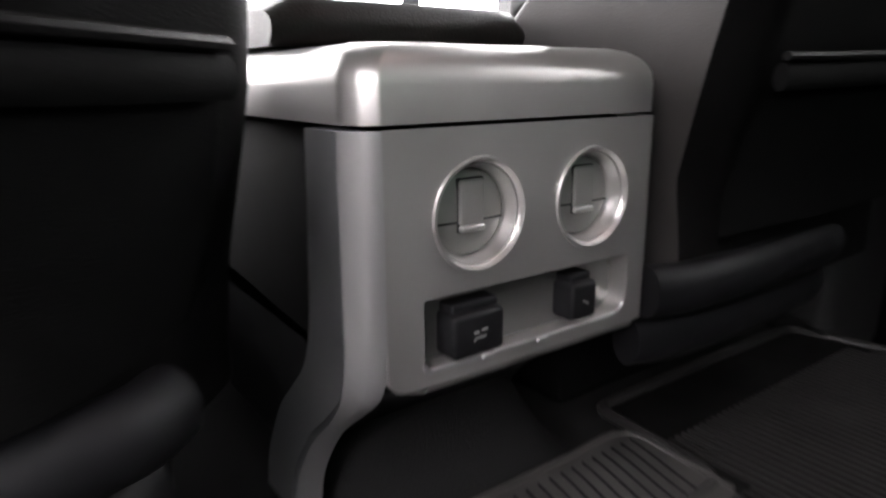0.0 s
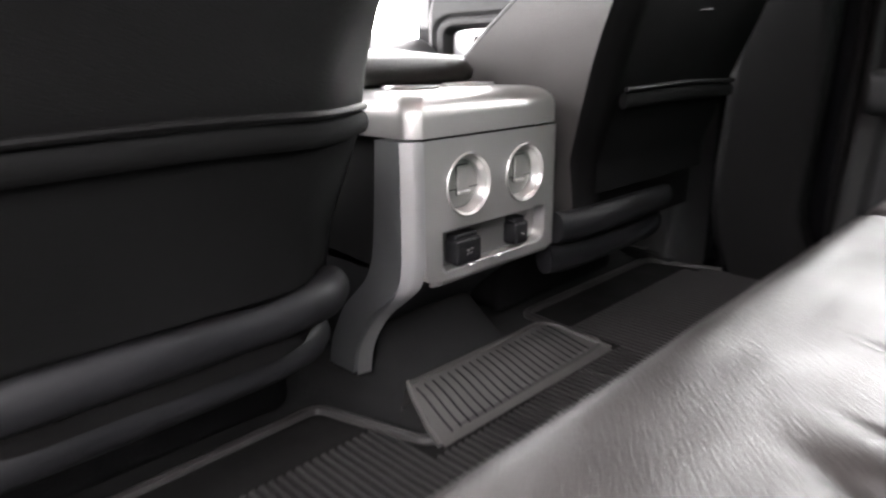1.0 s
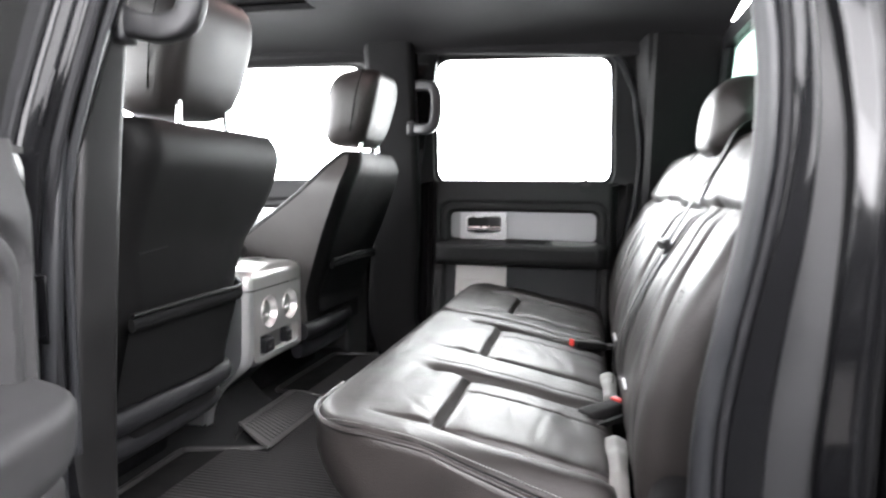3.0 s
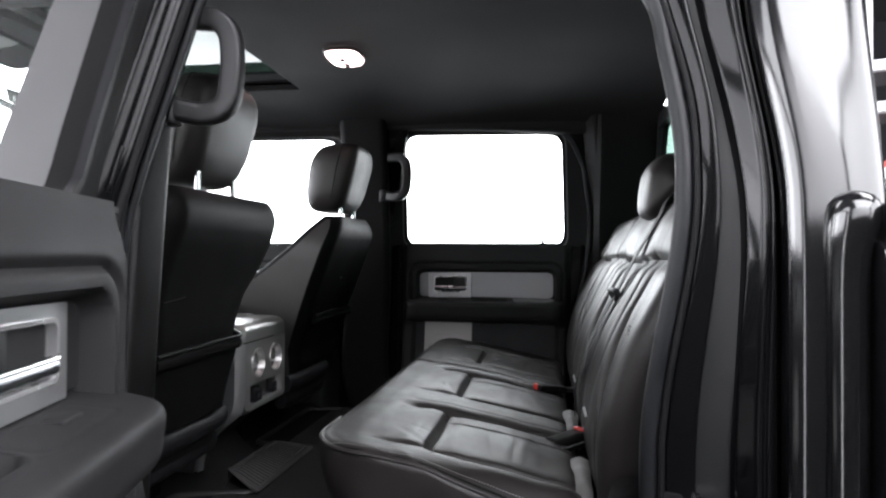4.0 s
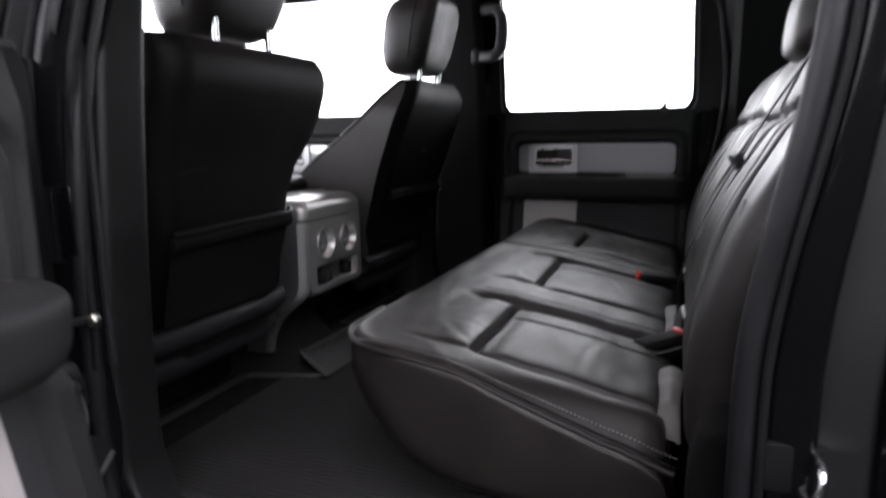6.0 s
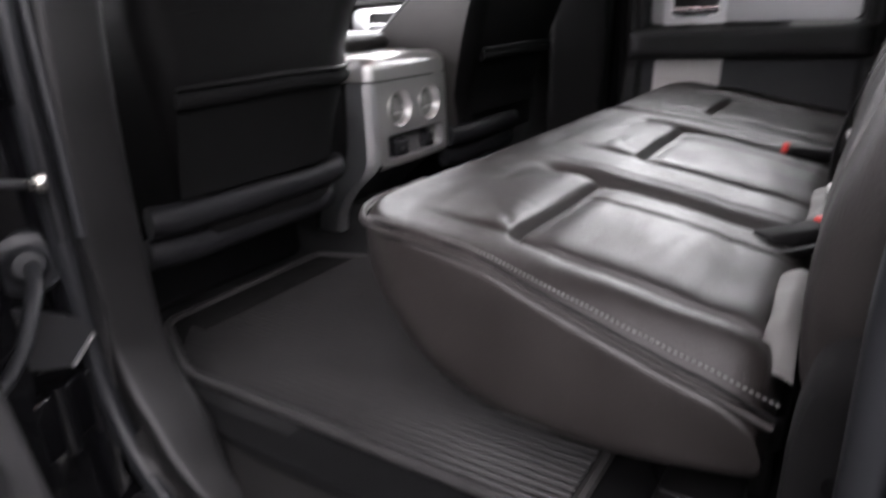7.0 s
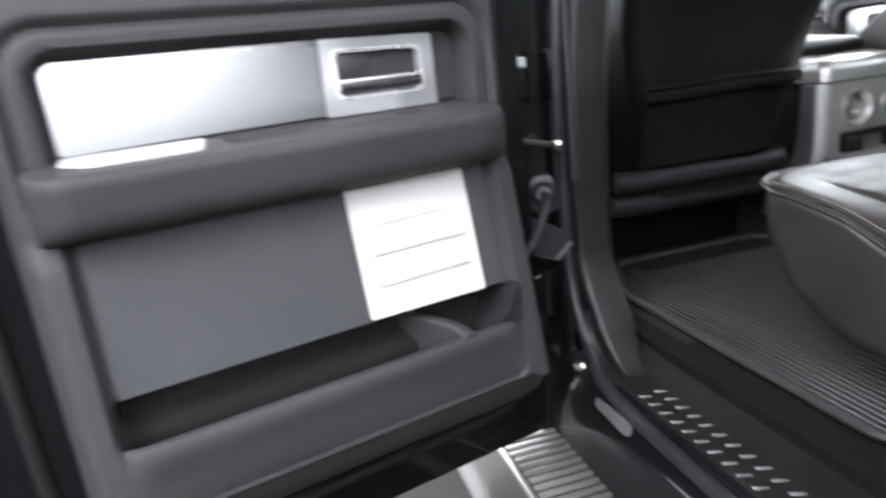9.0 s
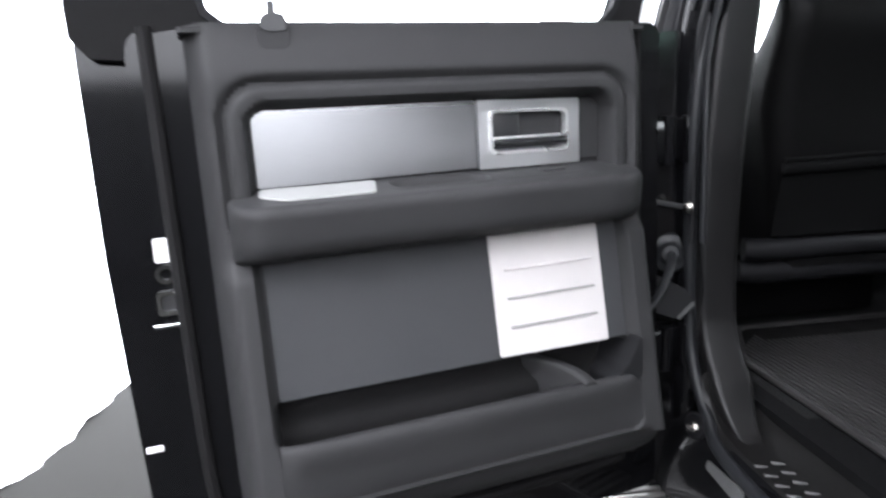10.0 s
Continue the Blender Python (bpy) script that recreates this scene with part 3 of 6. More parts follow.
        part("striker_loop", tube(loop, 0.0042, 10, up=(0, 1, 0)), CHROME, base, "bright steel striker loop")


jamb(-1)
jamb(1)

# front doors' outer skins and the applique behind the driver's window
def front_door_skin(s):
    d = thing("front_door", "closed glossy black front door of the truck", "door", "front doors")
    part("skin", loft([[Vector((s * x, y, z)) for x, z in rounded([(0.955, -0.30), (0.99, 0.1), (0.985, 0.5), (0.955, 0.70), (0.90, 0.70), (0.90, -0.30)], 0.02)] for y in span(-0.165, 1.30, 12)]), PAINT, d)
    ap = [(-0.004, 0.70), (-0.120, 0.70), (-0.224, 1.16), (-0.101, 1.16)]
    part("applique", plate(ap, 0.012, lambda a, b, h: Vector((s * (0.933 + h - lean(b) * 1.1), a, b))), APPLIQUE, d, "satin charcoal pillar applique")
    part("chrome_strip", tube([Vector((s * (0.950 - lean(z) * 1.1), -0.122 - (z - 0.70) * 0.226, z)) for z in span(0.70, 1.16, 6)], 0.0038), CHROME, d, "thin bright edge strip")
    part("window_channel", sweep([Vector((s * (0.922 - lean(z) * 1.1), -0.142 - (z - 0.70) * 0.226, z)) for z in span(0.70, 1.16, 6)], rounded([(-0.012, -0.012), (0.012, -0.012), (0.012, 0.012), (-0.012, 0.012)], 0.004)), RUBBER, d)
    gl = [(-0.03, 0.70), (1.05, 0.70), (0.72, 1.15), (-0.12, 1.15)]
    part("window_glass", plate(gl, 0.004, lambda a, b, h: Vector((s * (0.925 + h - lean(b)), a, b))), GLASS_SIDE, d)
    fr = rounded([(-0.10, 0.69), (1.12, 0.69), (0.75, 1.18), (-0.17, 1.18)], 0.03)
    fi = rounded([(-0.022, 0.71), (1.03, 0.71), (0.70, 1.14), (-0.108, 1.14)], 0.03)
    part("window_frame", ringed(fr, fi, 0.03, lambda a, b, h: Vector((s * (0.895 + h - lean(b)), a, b))), PLASTIC_DARK, d)
    return d


front_door_skin(-1)

# pickup bed behind the cab
bed = thing("truck_bed", "black pickup bed side with a rounded rail cap behind the cab", "truck bed")
part("bed_side", loft([[Vector((x, y, z)) for x, z in rounded([(-0.955, -0.30), (-1.0, 0.1), (-0.998, 0.632), (-0.984, 0.655), (-0.88, 0.655), (-0.88, -0.30)], 0.025)] for y in span(-3.0, -1.222, 8)]), PAINT, bed, "glossy black outer bed side")
part("bed_floor", box(-0.90, 0.90, -3.0, -1.37, -0.05, 0.0), PLASTIC_DARK, bed)
part("bed_front", box(-0.88, 0.88, -1.40, -1.36, -0.05, 0.62, 0.01), PAINT, bed)
part("bed_side", box(0.88, 0.98, -3.0, -1.36, -0.30, 0.655, 0.02), PAINT, bed)
part("rail_cap", loft([[Vector((x, y, z)) for x, z in rounded([(-1.0, 0.655), (-0.995, 0.70), (-0.89, 0.70), (-0.885, 0.655)], 0.018)] for y in span(-3.0, -1.24, 6)]), PLASTIC, bed, "dark plastic bed rail cap")
stem = []
for z, r, back in ((-0.30, 0.024, 0.0), (0.30, 0.025, 0.0), (0.60, 0.026, 0.0), (0.635, 0.027, 0.001), (0.655, 0.0295, 0.003), (0.672, 0.0315, 0.006), (0.688, 0.0318, 0.008), (0.700, 0.0285, 0.009),
                   (0.709, 0.0215, 0.010), (0.714, 0.012, 0.010), (0.7155, 0.003, 0.010)):
    stem.append([Vector((-0.950 + r * math.cos(a), -1.198 - back + r * math.sin(a), z)) for a in span(0, 2 * math.pi * 31 / 32, 32)])
part("rail_end", loft(stem), PAINT, bed, "glossy black rounded front corner of the bed")

# pale wear strip on the rocker
part("wear_strip", turned(plate(rounded([(-0.060, -0.008), (0.045, -0.013), (0.060, -0.010), (0.060, 0.010), (0.045, 0.013), (-0.060, 0.008)], 0.009), 0.004, lambda a, b, h: Vector((b, -a, h)), r=0.0015), pose(-0.9165, -0.388, -0.094, 0, -68, 0)), WORN, truck, "pale worn pad on the rocker")

# what carries the cab: ladder frame, wheels, bonnet
part("bonnet", loft([[Vector((x, y, z)) for x, z in rounded([(-0.92, -0.25), (-0.95, 0.35), (-0.80, top), (0.80, top), (0.95, 0.35), (0.92, -0.25)], 0.10)] for y, top in ((1.445, 0.575), (1.9, 0.55), (2.35, 0.50), (2.5, 0.42))]), PAINT, truck, "glossy black bonnet and front wings")
for s in (-1, 1):
    part("frame_rail", box(s * 0.42 - 0.04, s * 0.42 + 0.04, -2.9, 2.4, -0.36, -0.20, 0.01), PLASTIC_DARK, truck)
    for y in (-2.2, 1.9):
        ring = lambda r, x: [Vector((s * x, y + r * math.cos(2 * math.pi * i / 40), GROUND + 0.39 + r * math.sin(2 * math.pi * i / 40))) for i in range(40)]
        wheel = part("tyre", loft([ring(0.25, 0.72), ring(0.35, 0.71), ring(0.388, 0.73), ring(0.39, 0.80), ring(0.388, 0.90), ring(0.35, 0.93), ring(0.25, 0.92)]), RUBBER, truck, "black rubber tyre")
        part("rim", loft([ring(0.25, 0.905), ring(0.245, 0.925), ring(0.21, 0.90), ring(0.08, 0.915), ring(0.02, 0.92)]), SILVER, wheel, "silver wheel rim")
        part("axle", box(min(0, s * 0.75), max(0, s * 0.75), y - 0.04, y + 0.04, GROUND + 0.35, GROUND + 0.43, 0.01), PLASTIC_DARK, truck)

# running board
board = thing("running_board", "dark running board with a ridged bright tread pad", "running board")
part("step", loft([[Vector((x, y, z)) for x, z in rounded([(-0.90, -0.245), (-1.14, -0.245), (-1.165, -0.265), (-1.15, -0.30), (-0.90, -0.30)], 0.012)] for y in span(-1.9, 1.0, 12)]), STEP, board, "dark satin step")
pad = part("tread_pad", box(-1.066, -0.925, -1.35, -0.160, -0.246, -0.238, 0.003), PLASTIC, board, "dark ridged tread pad with bright edges")
part("pad_edge", box(-1.074, -1.063, -1.35, -0.158, -0.246, -0.231, 0.003), BOARD, pad, "bright metal edge")
for i in range(50):
    y = -0.176 - i * 0.0235
    part("ridge", box(-1.060, -0.932, y - 0.0065, y + 0.0065, -0.239, -0.231, 0.003, 2), BOARD, pad)
for y in (-1.5, -0.2):
    part("bracket", box(-1.02, -0.86, y - 0.03, y + 0.03, -0.34, -0.29, 0.005), PLASTIC_DARK, board)


# ---------------------------------------------------------------- doors with their inner panels
def rect_distance(q, z, q0, q1, z0, z1, r):
    dx, dz = abs(q - (q0 + q1) / 2) - (q1 - q0) / 2 + r, abs(z - (z0 + z1) / 2) - (z1 - z0) / 2 + r
    return math.hypot(max(dx, 0), max(dz, 0)) + min(max(dx, dz), 0) - r


def panel_depth(q, z):
    """How far the moulded inner panel stands out at q along the door and height z."""
    n = 0.056 - 0.016 * step01(z, 0.62, 0.70)
    low = 0.060 + (0.385 - z) * 0.19
    n = n + (low + 0.012 - n) * (1 - step01(z, 0.36, 0.40))
    d = rect_distance(q, z, 0.076, 0.632, 0.44, 0.590, 0.028)
    ridge = rect_distance(q, z, 0.040, 0.666, 0.30, 0.624, 0.055)
    if z > 0.43:
        n -= 0.010 * bell(ridge, 0, 0.006)
        n -= 0.038 * (1 - step01(d, -0.004, 0.010))
    inset = rect_distance(q, z, 0.066, 0.640, 0.05, 0.45, 0.03)
    if z < 0.43:
        n -= 0.020 * (1 - step01(inset, -0.003, 0.010)) * step01(z, 0.13, 0.16)
    pocket = rect_distance(q, z, 0.070, 0.640, 0.052, 0.196, 0.02)
    n -= 0.065 * (1 - step01(pocket, -0.004, 0.004))
    lip = (1 - step01(z, 0.040, 0.050)) * step01(q, 0.035, 0.075) * (1 - step01(q, 0.635, 0.672))
    n += (0.128 - 0.10 * step01(-z, -0.06, 0.06) - n) * lip * (0.35 + 0.65 * step01(z, -0.05, 0.10))
    edge = -rect_distance(q, z, 0.0, 0.70, -0.065, 0.80, 0.085)
    return max(0.0, n * (1 - (1 - min(1, max(0, edge / 0.032))) ** 2.2)) if edge > 0 else 0.0


def rear_door(name, at, s, label, stretch=1.0, full=True):
    """A rear door: local x runs along it from the hinges, y * s stands inwards, z up."""
    door = thing(name, label, "door", "", "", at)

    def P(q, n, z):
        return Vector((q * stretch, s * n, z))
    qs = span(0.0, 0.70, 141)
    zs = span(-0.065, 0.70, 171)
    moulded = sheet(lambda q, z: P(q, panel_depth(q, z) + 0.001, z), qs, zs)
    bmesh.ops.delete(moulded, geom=[f for f in moulded.faces if f.calc_center_median().z < 0.040], context="FACES")
    part("door_panel", moulded, PLASTIC, door, "charcoal moulded plastic door panel")
    part("door_top", plate(rounded([(-0.005, 0.0), (0.705, 0.0), (0.705, 0.040), (-0.005, 0.036)], 0.01), 0.007, lambda a, b, h: P(a, b, 0.688 + h)), PLASTIC, door)
    # painted shell behind the panel
    part("inner_shell", plate(rounded([(-0.06, -0.105), (0.720, -0.105), (0.768, -0.05), (0.772, 0.70), (-0.06, 0.70)], 0.04), 0.045, lambda a, b, h: P(a, -0.045 + h, b)), JAMB, door, "glossy black painted inner door shell")
    part("outer_skin", plate(rounded([(-0.10, -0.20), (0.79, -0.20), (0.825, -0.05), (0.838, 0.40), (0.835, 0.71), (-0.10, 0.71)], 0.03), 0.06, lambda a, b, h: P(a, -0.107 + h, b)), JAMB, door, "glossy black outer door skin")
    seal = spline([P(0.745, 0.004, 0.70), P(0.742, 0.004, 0.3), P(0.735, 0.004, 0.02), P(0.70, 0.004, -0.07), P(0.62, 0.004, -0.086), P(0.09, 0.004, -0.086), P(0.015, 0.004, -0.065), P(-0.010, 0.004, 0.01), P(-0.008, 0.004, 0.69)], 8)
    part("door_seal", tube(seal, 0.010, 8, up=(0, 1, 0)), DARK_TRIM, door, "black rubber seal")
    # window frame and glass
    a0, a1, c0, c1 = (-0.012, -0.100, 0.030, -0.045) if full else (-0.06, -0.06, 0.012, 0.020)
    more = 0.055 if stretch > 1 else 0.0
    fo = resample(rounded([(a0, 0.66), (0.835, 0.66), (0.83, 0.80), (0.755 + more, 1.19), (a1 + 0.05, 1.20), (a1, 1.19)], 0.04), 80)
    fi = resample(rounded([(c0, 0.692), (0.682 + more, 0.692), (0.668 + more, 1.145), (c1, 1.155)], 0.055, 8), 80)
    off = min(range(80), key=lambda i: (fi[i] - fo[0]).length)
    fi = fi[off:] + fi[:off]
    part("window_frame", ringed(fo, fi, 0.040, lambda a, b, h: P(a, -0.045 + h + lean(b), b)), DARK_TRIM if full else PLASTIC_DARK, door, "black window frame")
    fi2 = [Vector((p.x + (0.345 - p.x) * 0.028, p.y + (0.92 - p.y) * 0.032)) for p in fi]
    part("glass_run", ringed(fi, fi2, 0.012, lambda a, b, h: P(a, -0.012 + h + lean(b), b)), RUBBER, door, "rubber glass run")
    if not full:
        part("window_glass", plate(fi, 0.004, lambda a, b, h: P(a, -0.02 + h + lean(b), b)), GLASS, door, "clear window glass")
        part("window_rim", tube([P(p.x + (p.x - 0.345) * 0.022, 0.0 + lean(p.y), p.y + (p.y - 0.92) * 0.03) for p in fi], 0.0028, 6, up=(0, 1, 0), closed=True), GREY_VENT, door, "thin pale rim round the window")
    # trim plate, bezel and handle
    part("trim_plate", plate(rounded([(0.296, 0.486), (0.629, 0.482), (0.629, 0.588), (0.296, 0.589)], [0.002, 0.004 if full else 0.022, 0.016 if full else 0.026, 0.002]), 0.007, lambda a, b, h: P(a, 0.017 + h, b), r=0.002), ALLOY, door, "brushed aluminium trim plate")
    part("trim_end", plate(rounded([(0.078, 0.486), (0.1155, 0.486), (0.1155, 0.586), (0.078, 0.582)], [0.004 if full else 0.022, 0.002, 0.002, 0.018 if full else 0.026]), 0.007, lambda a, b, h: P(a, 0.017 + h, b), r=0.002), ALLOY if s < 0 else PLASTIC, door)
    bo = rounded([(0.117, 0.483), (0.2945, 0.483), (0.2945, 0.588), (0.117, 0.585)], 0.004, 6)
    bi = rounded([(0.138, 0.504), (0.277, 0.504), (0.277, 0.573), (0.138, 0.571)], 0.012, 6)
    bezel = part("handle_bezel", ringed(bo, bi, 0.014, lambda a, b, h: P(a, 0.014 + h, b)), BEZEL, door, "bright satin silver handle surround")
    bi2 = [Vector((p.x + (0.2075 - p.x) * 0.075, p.y + (0.538 - p.y) * 0.13)) for p in bi]
    part("bezel_ring", ringed(bi, bi2, 0.016, lambda a, b, h: P(a, 0.0145 + h, b)), RING, bezel, "bright inner ring")
    part("bowl", plate(bi, 0.004, lambda a, b, h: P(a, 0.004 + h, b)), PLASTIC_DARK, bezel)
    part("bowl_wall", box(0.145 * stretch, 0.195 * stretch, min(s * 0.006, s * 0.012), max(s * 0.006, s * 0.012), 0.508, 0.570, 0.002), APPLIQUE, bezel)
    lever = loft([[P(q, 0.016 + n, z) for n, z in rounded([(0.0, 0.508), (0.012, 0.510), (0.018, 0.518), (0.015, 0.529), (0.004, 0.527)], 0.004)] for q in span(0.143, 0.272, 8)])
    part("pull_lever", lever, DARK_CHROME, bezel, "dark chrome pull lever")
    part("lever_edge", tube([P(q, 0.0318, 0.5292) for q in span(0.143, 0.272, 4)], 0.0020, 8), RING, bezel)
    part("lock_button", box(0.222 * stretch, 0.272 * stretch, min(s * 0.008, s * 0.024), max(s * 0.008, s * 0.024), 0.528, 0.568, 0.004), PLASTIC_DARK, bezel, "black lock rocker with a chrome rim")
    # armrest top, switch and pull cup
    def arm_top(q, n):
        c = rect_distance(q, n, 0.300, 0.445, 0.036, 0.084, 0.018)
        sw = rect_distance(q, n, 0.130, 0.285, 0.034, 0.088, 0.010)
        return 0.0016 * bell(c, 0.004, 0.004) - 0.040 * (1 - step01(c, -0.009, 0.002)) - 0.0012 * bell(sw, 0, 0.0018)
    rings = []
    for q in [0.026 + 0.045 * (1 - math.cos(math.pi / 2 * k / 14)) for k in range(14)] + span(0.071, 0.627, 130) + [0.672 - 0.045 * (1 - math.cos(math.pi / 2 * k / 14)) for k in range(13, -1, -1)]:
        e = min(1.0, (q - 0.026) / 0.10, (0.672 - q) / 0.048)
        k = math.sqrt(max(0.0, 1 - (1 - e) ** 2))
        out = 0.052 + 0.077 * k
        line = resample(rounded([(0.012, 0.4825), (out, 0.4665 - 0.004 * (1 - k)), (out - 0.006, 0.398 + 0.01 * (1 - k)), (0.056, 0.384), (0.012, 0.384)], [0.002, 0.016, 0.026, 0.01, 0.002], 8), 130)
        rings.append([P(q, p.x, p.y + (arm_top(q, p.x) if p.y > 0.460 and p.x < out - 0.012 else 0.0)) for p in line])
    top = part("armrest", loft(rings), PLASTIC, door, "charcoal armrest with a moulded pull cup", flat_angle=60)
    sq = lambda a, b: sorted((s * a, s * b))
    part("window_switch", box(0.165 * stretch, 0.205 * stretch, *sq(0.044, 0.066), 0.472, 0.4800, 0.003), PLASTIC, top, "charcoal window switch")
    part("armrest_pad", plate(rounded([(0.462, 0.030), (0.628, 0.030), (0.632, 0.070), (0.600, 0.098), (0.478, 0.098)], 0.012), 0.003, lambda a, b, h: P(a, b, 0.4818 - 0.139 * (b - 0.012) + h), r=0.001), GREY_VENT, top, "smooth grey pad on the armrest")
    # added dark plate that stands in for shadow at the bottom of the cup
    part("cup_shade", box(0.312 * stretch, 0.433 * stretch, *sq(0.045, 0.075), 0.428, 0.4375, 0.004), RUBBER, top, "dark plate painting the shade on the pull cup floor")
    # lower cloth, pale insert and map pocket
    def slope(z):
        return 0.052 + (0.385 - z) * 0.19
    part("lower_insert", plate([(0.072, 0.197), (0.634, 0.197), (0.634, 0.386), (0.072, 0.386)], 0.004, lambda a, b, h: P(a, slope(b) + 0.001 + h, b)), INSERT, door, "slate grey cloth lower insert")
    ins = part("speaker_cover", plate(rounded([(0.109, 0.197), (0.302, 0.200), (0.302, 0.384), (0.109, 0.384)], 0.003), 0.005, lambda a, b, h: P(a, slope(b) + 0.005 + h, b), r=0.001), GRILLE, door, "pale grey speaker cover with three pressed lines")
    for k in range(3):
        z = 0.243 + 0.044 * k
        part("pressed_line", loft([[P(q, slope(z + dz) + 0.0095 + n, z + dz) for n, dz in ((0, -0.002), (0.003, -0.001), (0.003, 0.001), (0, 0.002))] for q in span(0.126, 0.280, 4)]), VISOR if k < 2 else GRILLE, ins)
    # darker sheet just proud of the moulded panel inside the pocket
    part("pocket_back_sheet", sheet(lambda q, z: P(q, panel_depth(q, z) + 0.0025, z), span(0.076, 0.634, 40), span(0.060, 0.190, 12)), DARK_TRIM, door, "black sheet over the back of the map pocket")
    rings = []
    crown = [(0.1285, 0.098), (0.1305, 0.112), (0.1312, 0.124), (0.1295, 0.133), (0.1250, 0.139), (0.1185, 0.1415), (0.1120, 0.139), (0.1075, 0.133), (0.1055, 0.122), (0.1045, 0.09), (0.092, 0.056)]
    for q in [0.001 + 0.05 * (k / 16) ** 1.6 for k in range(16)] + span(0.051, 0.649, 70) + [0.699 - 0.05 * (k / 16) ** 1.6 for k in range(15, -1, -1)]:
        k = step01(q, 0.050, 0.098) * (1 - step01(q, 0.612, 0.660))
        out = min(q, 0.052) if q < 0.35 else max(q, 0.655)
        side = min(q, 0.70 - q)
        foot = -0.065 + (0.085 - math.sqrt(0.085 ** 2 - (0.085 - side) ** 2) if side < 0.085 else 0.0)
        ring = [P(q, 0.0, foot)]
        for z in span(foot, 0.086, 30):
            edge = max(0.0, -rect_distance(q, z, 0.0, 0.70, -0.065, 0.80, 0.085))
            u = min(1.0, (z + 0.065) / 0.151)
            n = 0.1278 * (1 - (1 - u) ** 3.0) * (1 - (1 - min(1.0, edge / 0.030)) ** 2.2)
            flank = panel_depth(out, z) - 0.0005
            ring.append(P(q, flank + (n - flank) * max(k, 1 - step01(z, 0.030, 0.060)), z))
        for m, (n, z) in enumerate(crown):
            flank = panel_depth(out, max(z, 0.06)) - 0.0005 - 0.0022 * m
            ring.append(P(q, flank + (n - flank) * k, z))
        ring.append(P(q, 0.0, 0.05))
        rings.append(ring)
    part("pocket_lip", loft(rings), PLASTIC, door, "thick rounded lip of the map pocket", flat_angle=60)
    div = loft([[P(0.226 - 0.066 * math.sin(1.5 * k) ** 1.6 + q, 0.026 + 0.100 * k, z) for q, z in rounded([(-0.013, 0.07), (-0.010, 0.174 - 0.030 * k * k), (0.012, 0.174 - 0.030 * k * k), (0.017, 0.07)], 0.009)] for k in span(0, 1, 12)])
    part("pocket_divider", div, PLASTIC, door, "curved pocket divider")
    part("pocket_end", loft([[P(q, n, z) for q, z in rounded([(0.060, 0.10), (0.060, 0.199), (0.066, 0.197), (0.076, 0.176), (0.086, 0.158), (0.100, 0.144), (0.120, 0.134), (0.122, 0.10)], 0.006)] for n in span(0.03, 0.121, 4)]), PLASTIC_DARK, door, "sloped end of the map pocket")
    # lock pin
    base = part("lock_grommet", plate(rounded([(0.567, 0.0), (0.607, 0.0), (0.607, 0.043), (0.567, 0.043)], 0.016), 0.004, lambda a, b, h: P(a, 0.043 + h - 0.02 * (b - 0.02), 0.664 + b)), PLASTIC, door, "lock pin grommet")
    part("lock_pin", tube([P(0.587, 0.036, 0.68), P(0.587, 0.036, 0.722), P(0.587, 0.036, 0.727)], 0.006, 10, up=(1, 0, 0)), PLASTIC_DARK, base, "black lock pin")
    part("grommet_hole", plate(rounded([(0.570, 0.024), (0.604, 0.024), (0.604, 0.046), (0.570, 0.046)], 0.012), 0.006, lambda a, b, h: P(a, 0.043 + h - 0.02 * (b - 0.02), 0.664 + b)), PLASTIC_DARK, base)
    if full:
        part("reflector", plate(rounded([(0.752, 0.393), (0.771, 0.393), (0.771, 0.426), (0.752, 0.426)], 0.003), 0.004, lambda a, b, h: P(a, 0.0 + h, b)), REFLECTOR, door, "pale door-edge reflector")
        part("striker_ring", ringed(rounded(circle(0.014, 12), 0.001, 1), rounded(circle(0.008, 12), 0.001, 1), 0.005, lambda a, b, h: P(0.760 + a, 0.0 + h, 0.376 + b)), CHROME, door)
        latch = part("latch", ringed(rounded([(0.740, 0.318), (0.776, 0.318), (0.776, 0.352), (0.740, 0.352)], 0.006), rounded([(0.746, 0.324), (0.770, 0.324), (0.770, 0.346), (0.746, 0.346)], 0.006), 0.006, lambda a, b, h: P(a, 0.0 + h, b)), CHROME, door, "bright steel door latch")
        part("latch_slot", plate(rounded([(0.746, 0.324), (0.770, 0.324), (0.770, 0.346), (0.746, 0.346)], 0.006), 0.002, lambda a, b, h: P(a, h + 0.001, b)), PLASTIC_DARK, latch)
        part("bright_bar", box(0.735, 0.785, min(0, s * 0.006), max(0, s * 0.006), 0.300, 0.306, 0.002), CHROME, door)
        part("edge_clip", box(0.80, 0.825, min(s * -0.056, s * -0.046), max(s * -0.056, s * -0.046), 0.095, 0.106, 0.002), REFLECTOR, door)
    return door


D = Vector((-0.966, -0.259, 0)).normalized()
N = Vector((0.259, -0.966, 0)).normalized()
base = D * 1.09
OPEN_DOOR = Matrix(((D.x, N.x, 0, base.x), (D.y, N.y, 0, base.y), (0, 0, 1, 0), (0, 0, 0, 1)))
rear_door("door_1", OPEN_DOOR, 1, "open rear truck door with charcoal inner panel, seen from inside")
FAR_DOOR = Matrix(((0, 1, 0, 0.893), (-1, 0, 0, -0.258), (0, 0, 1, -0.018), (0, 0, 0, 1)))
rear_door("door_2", FAR_DOOR, -1, "closed rear truck door with charcoal inner panel and bright window", full=False)
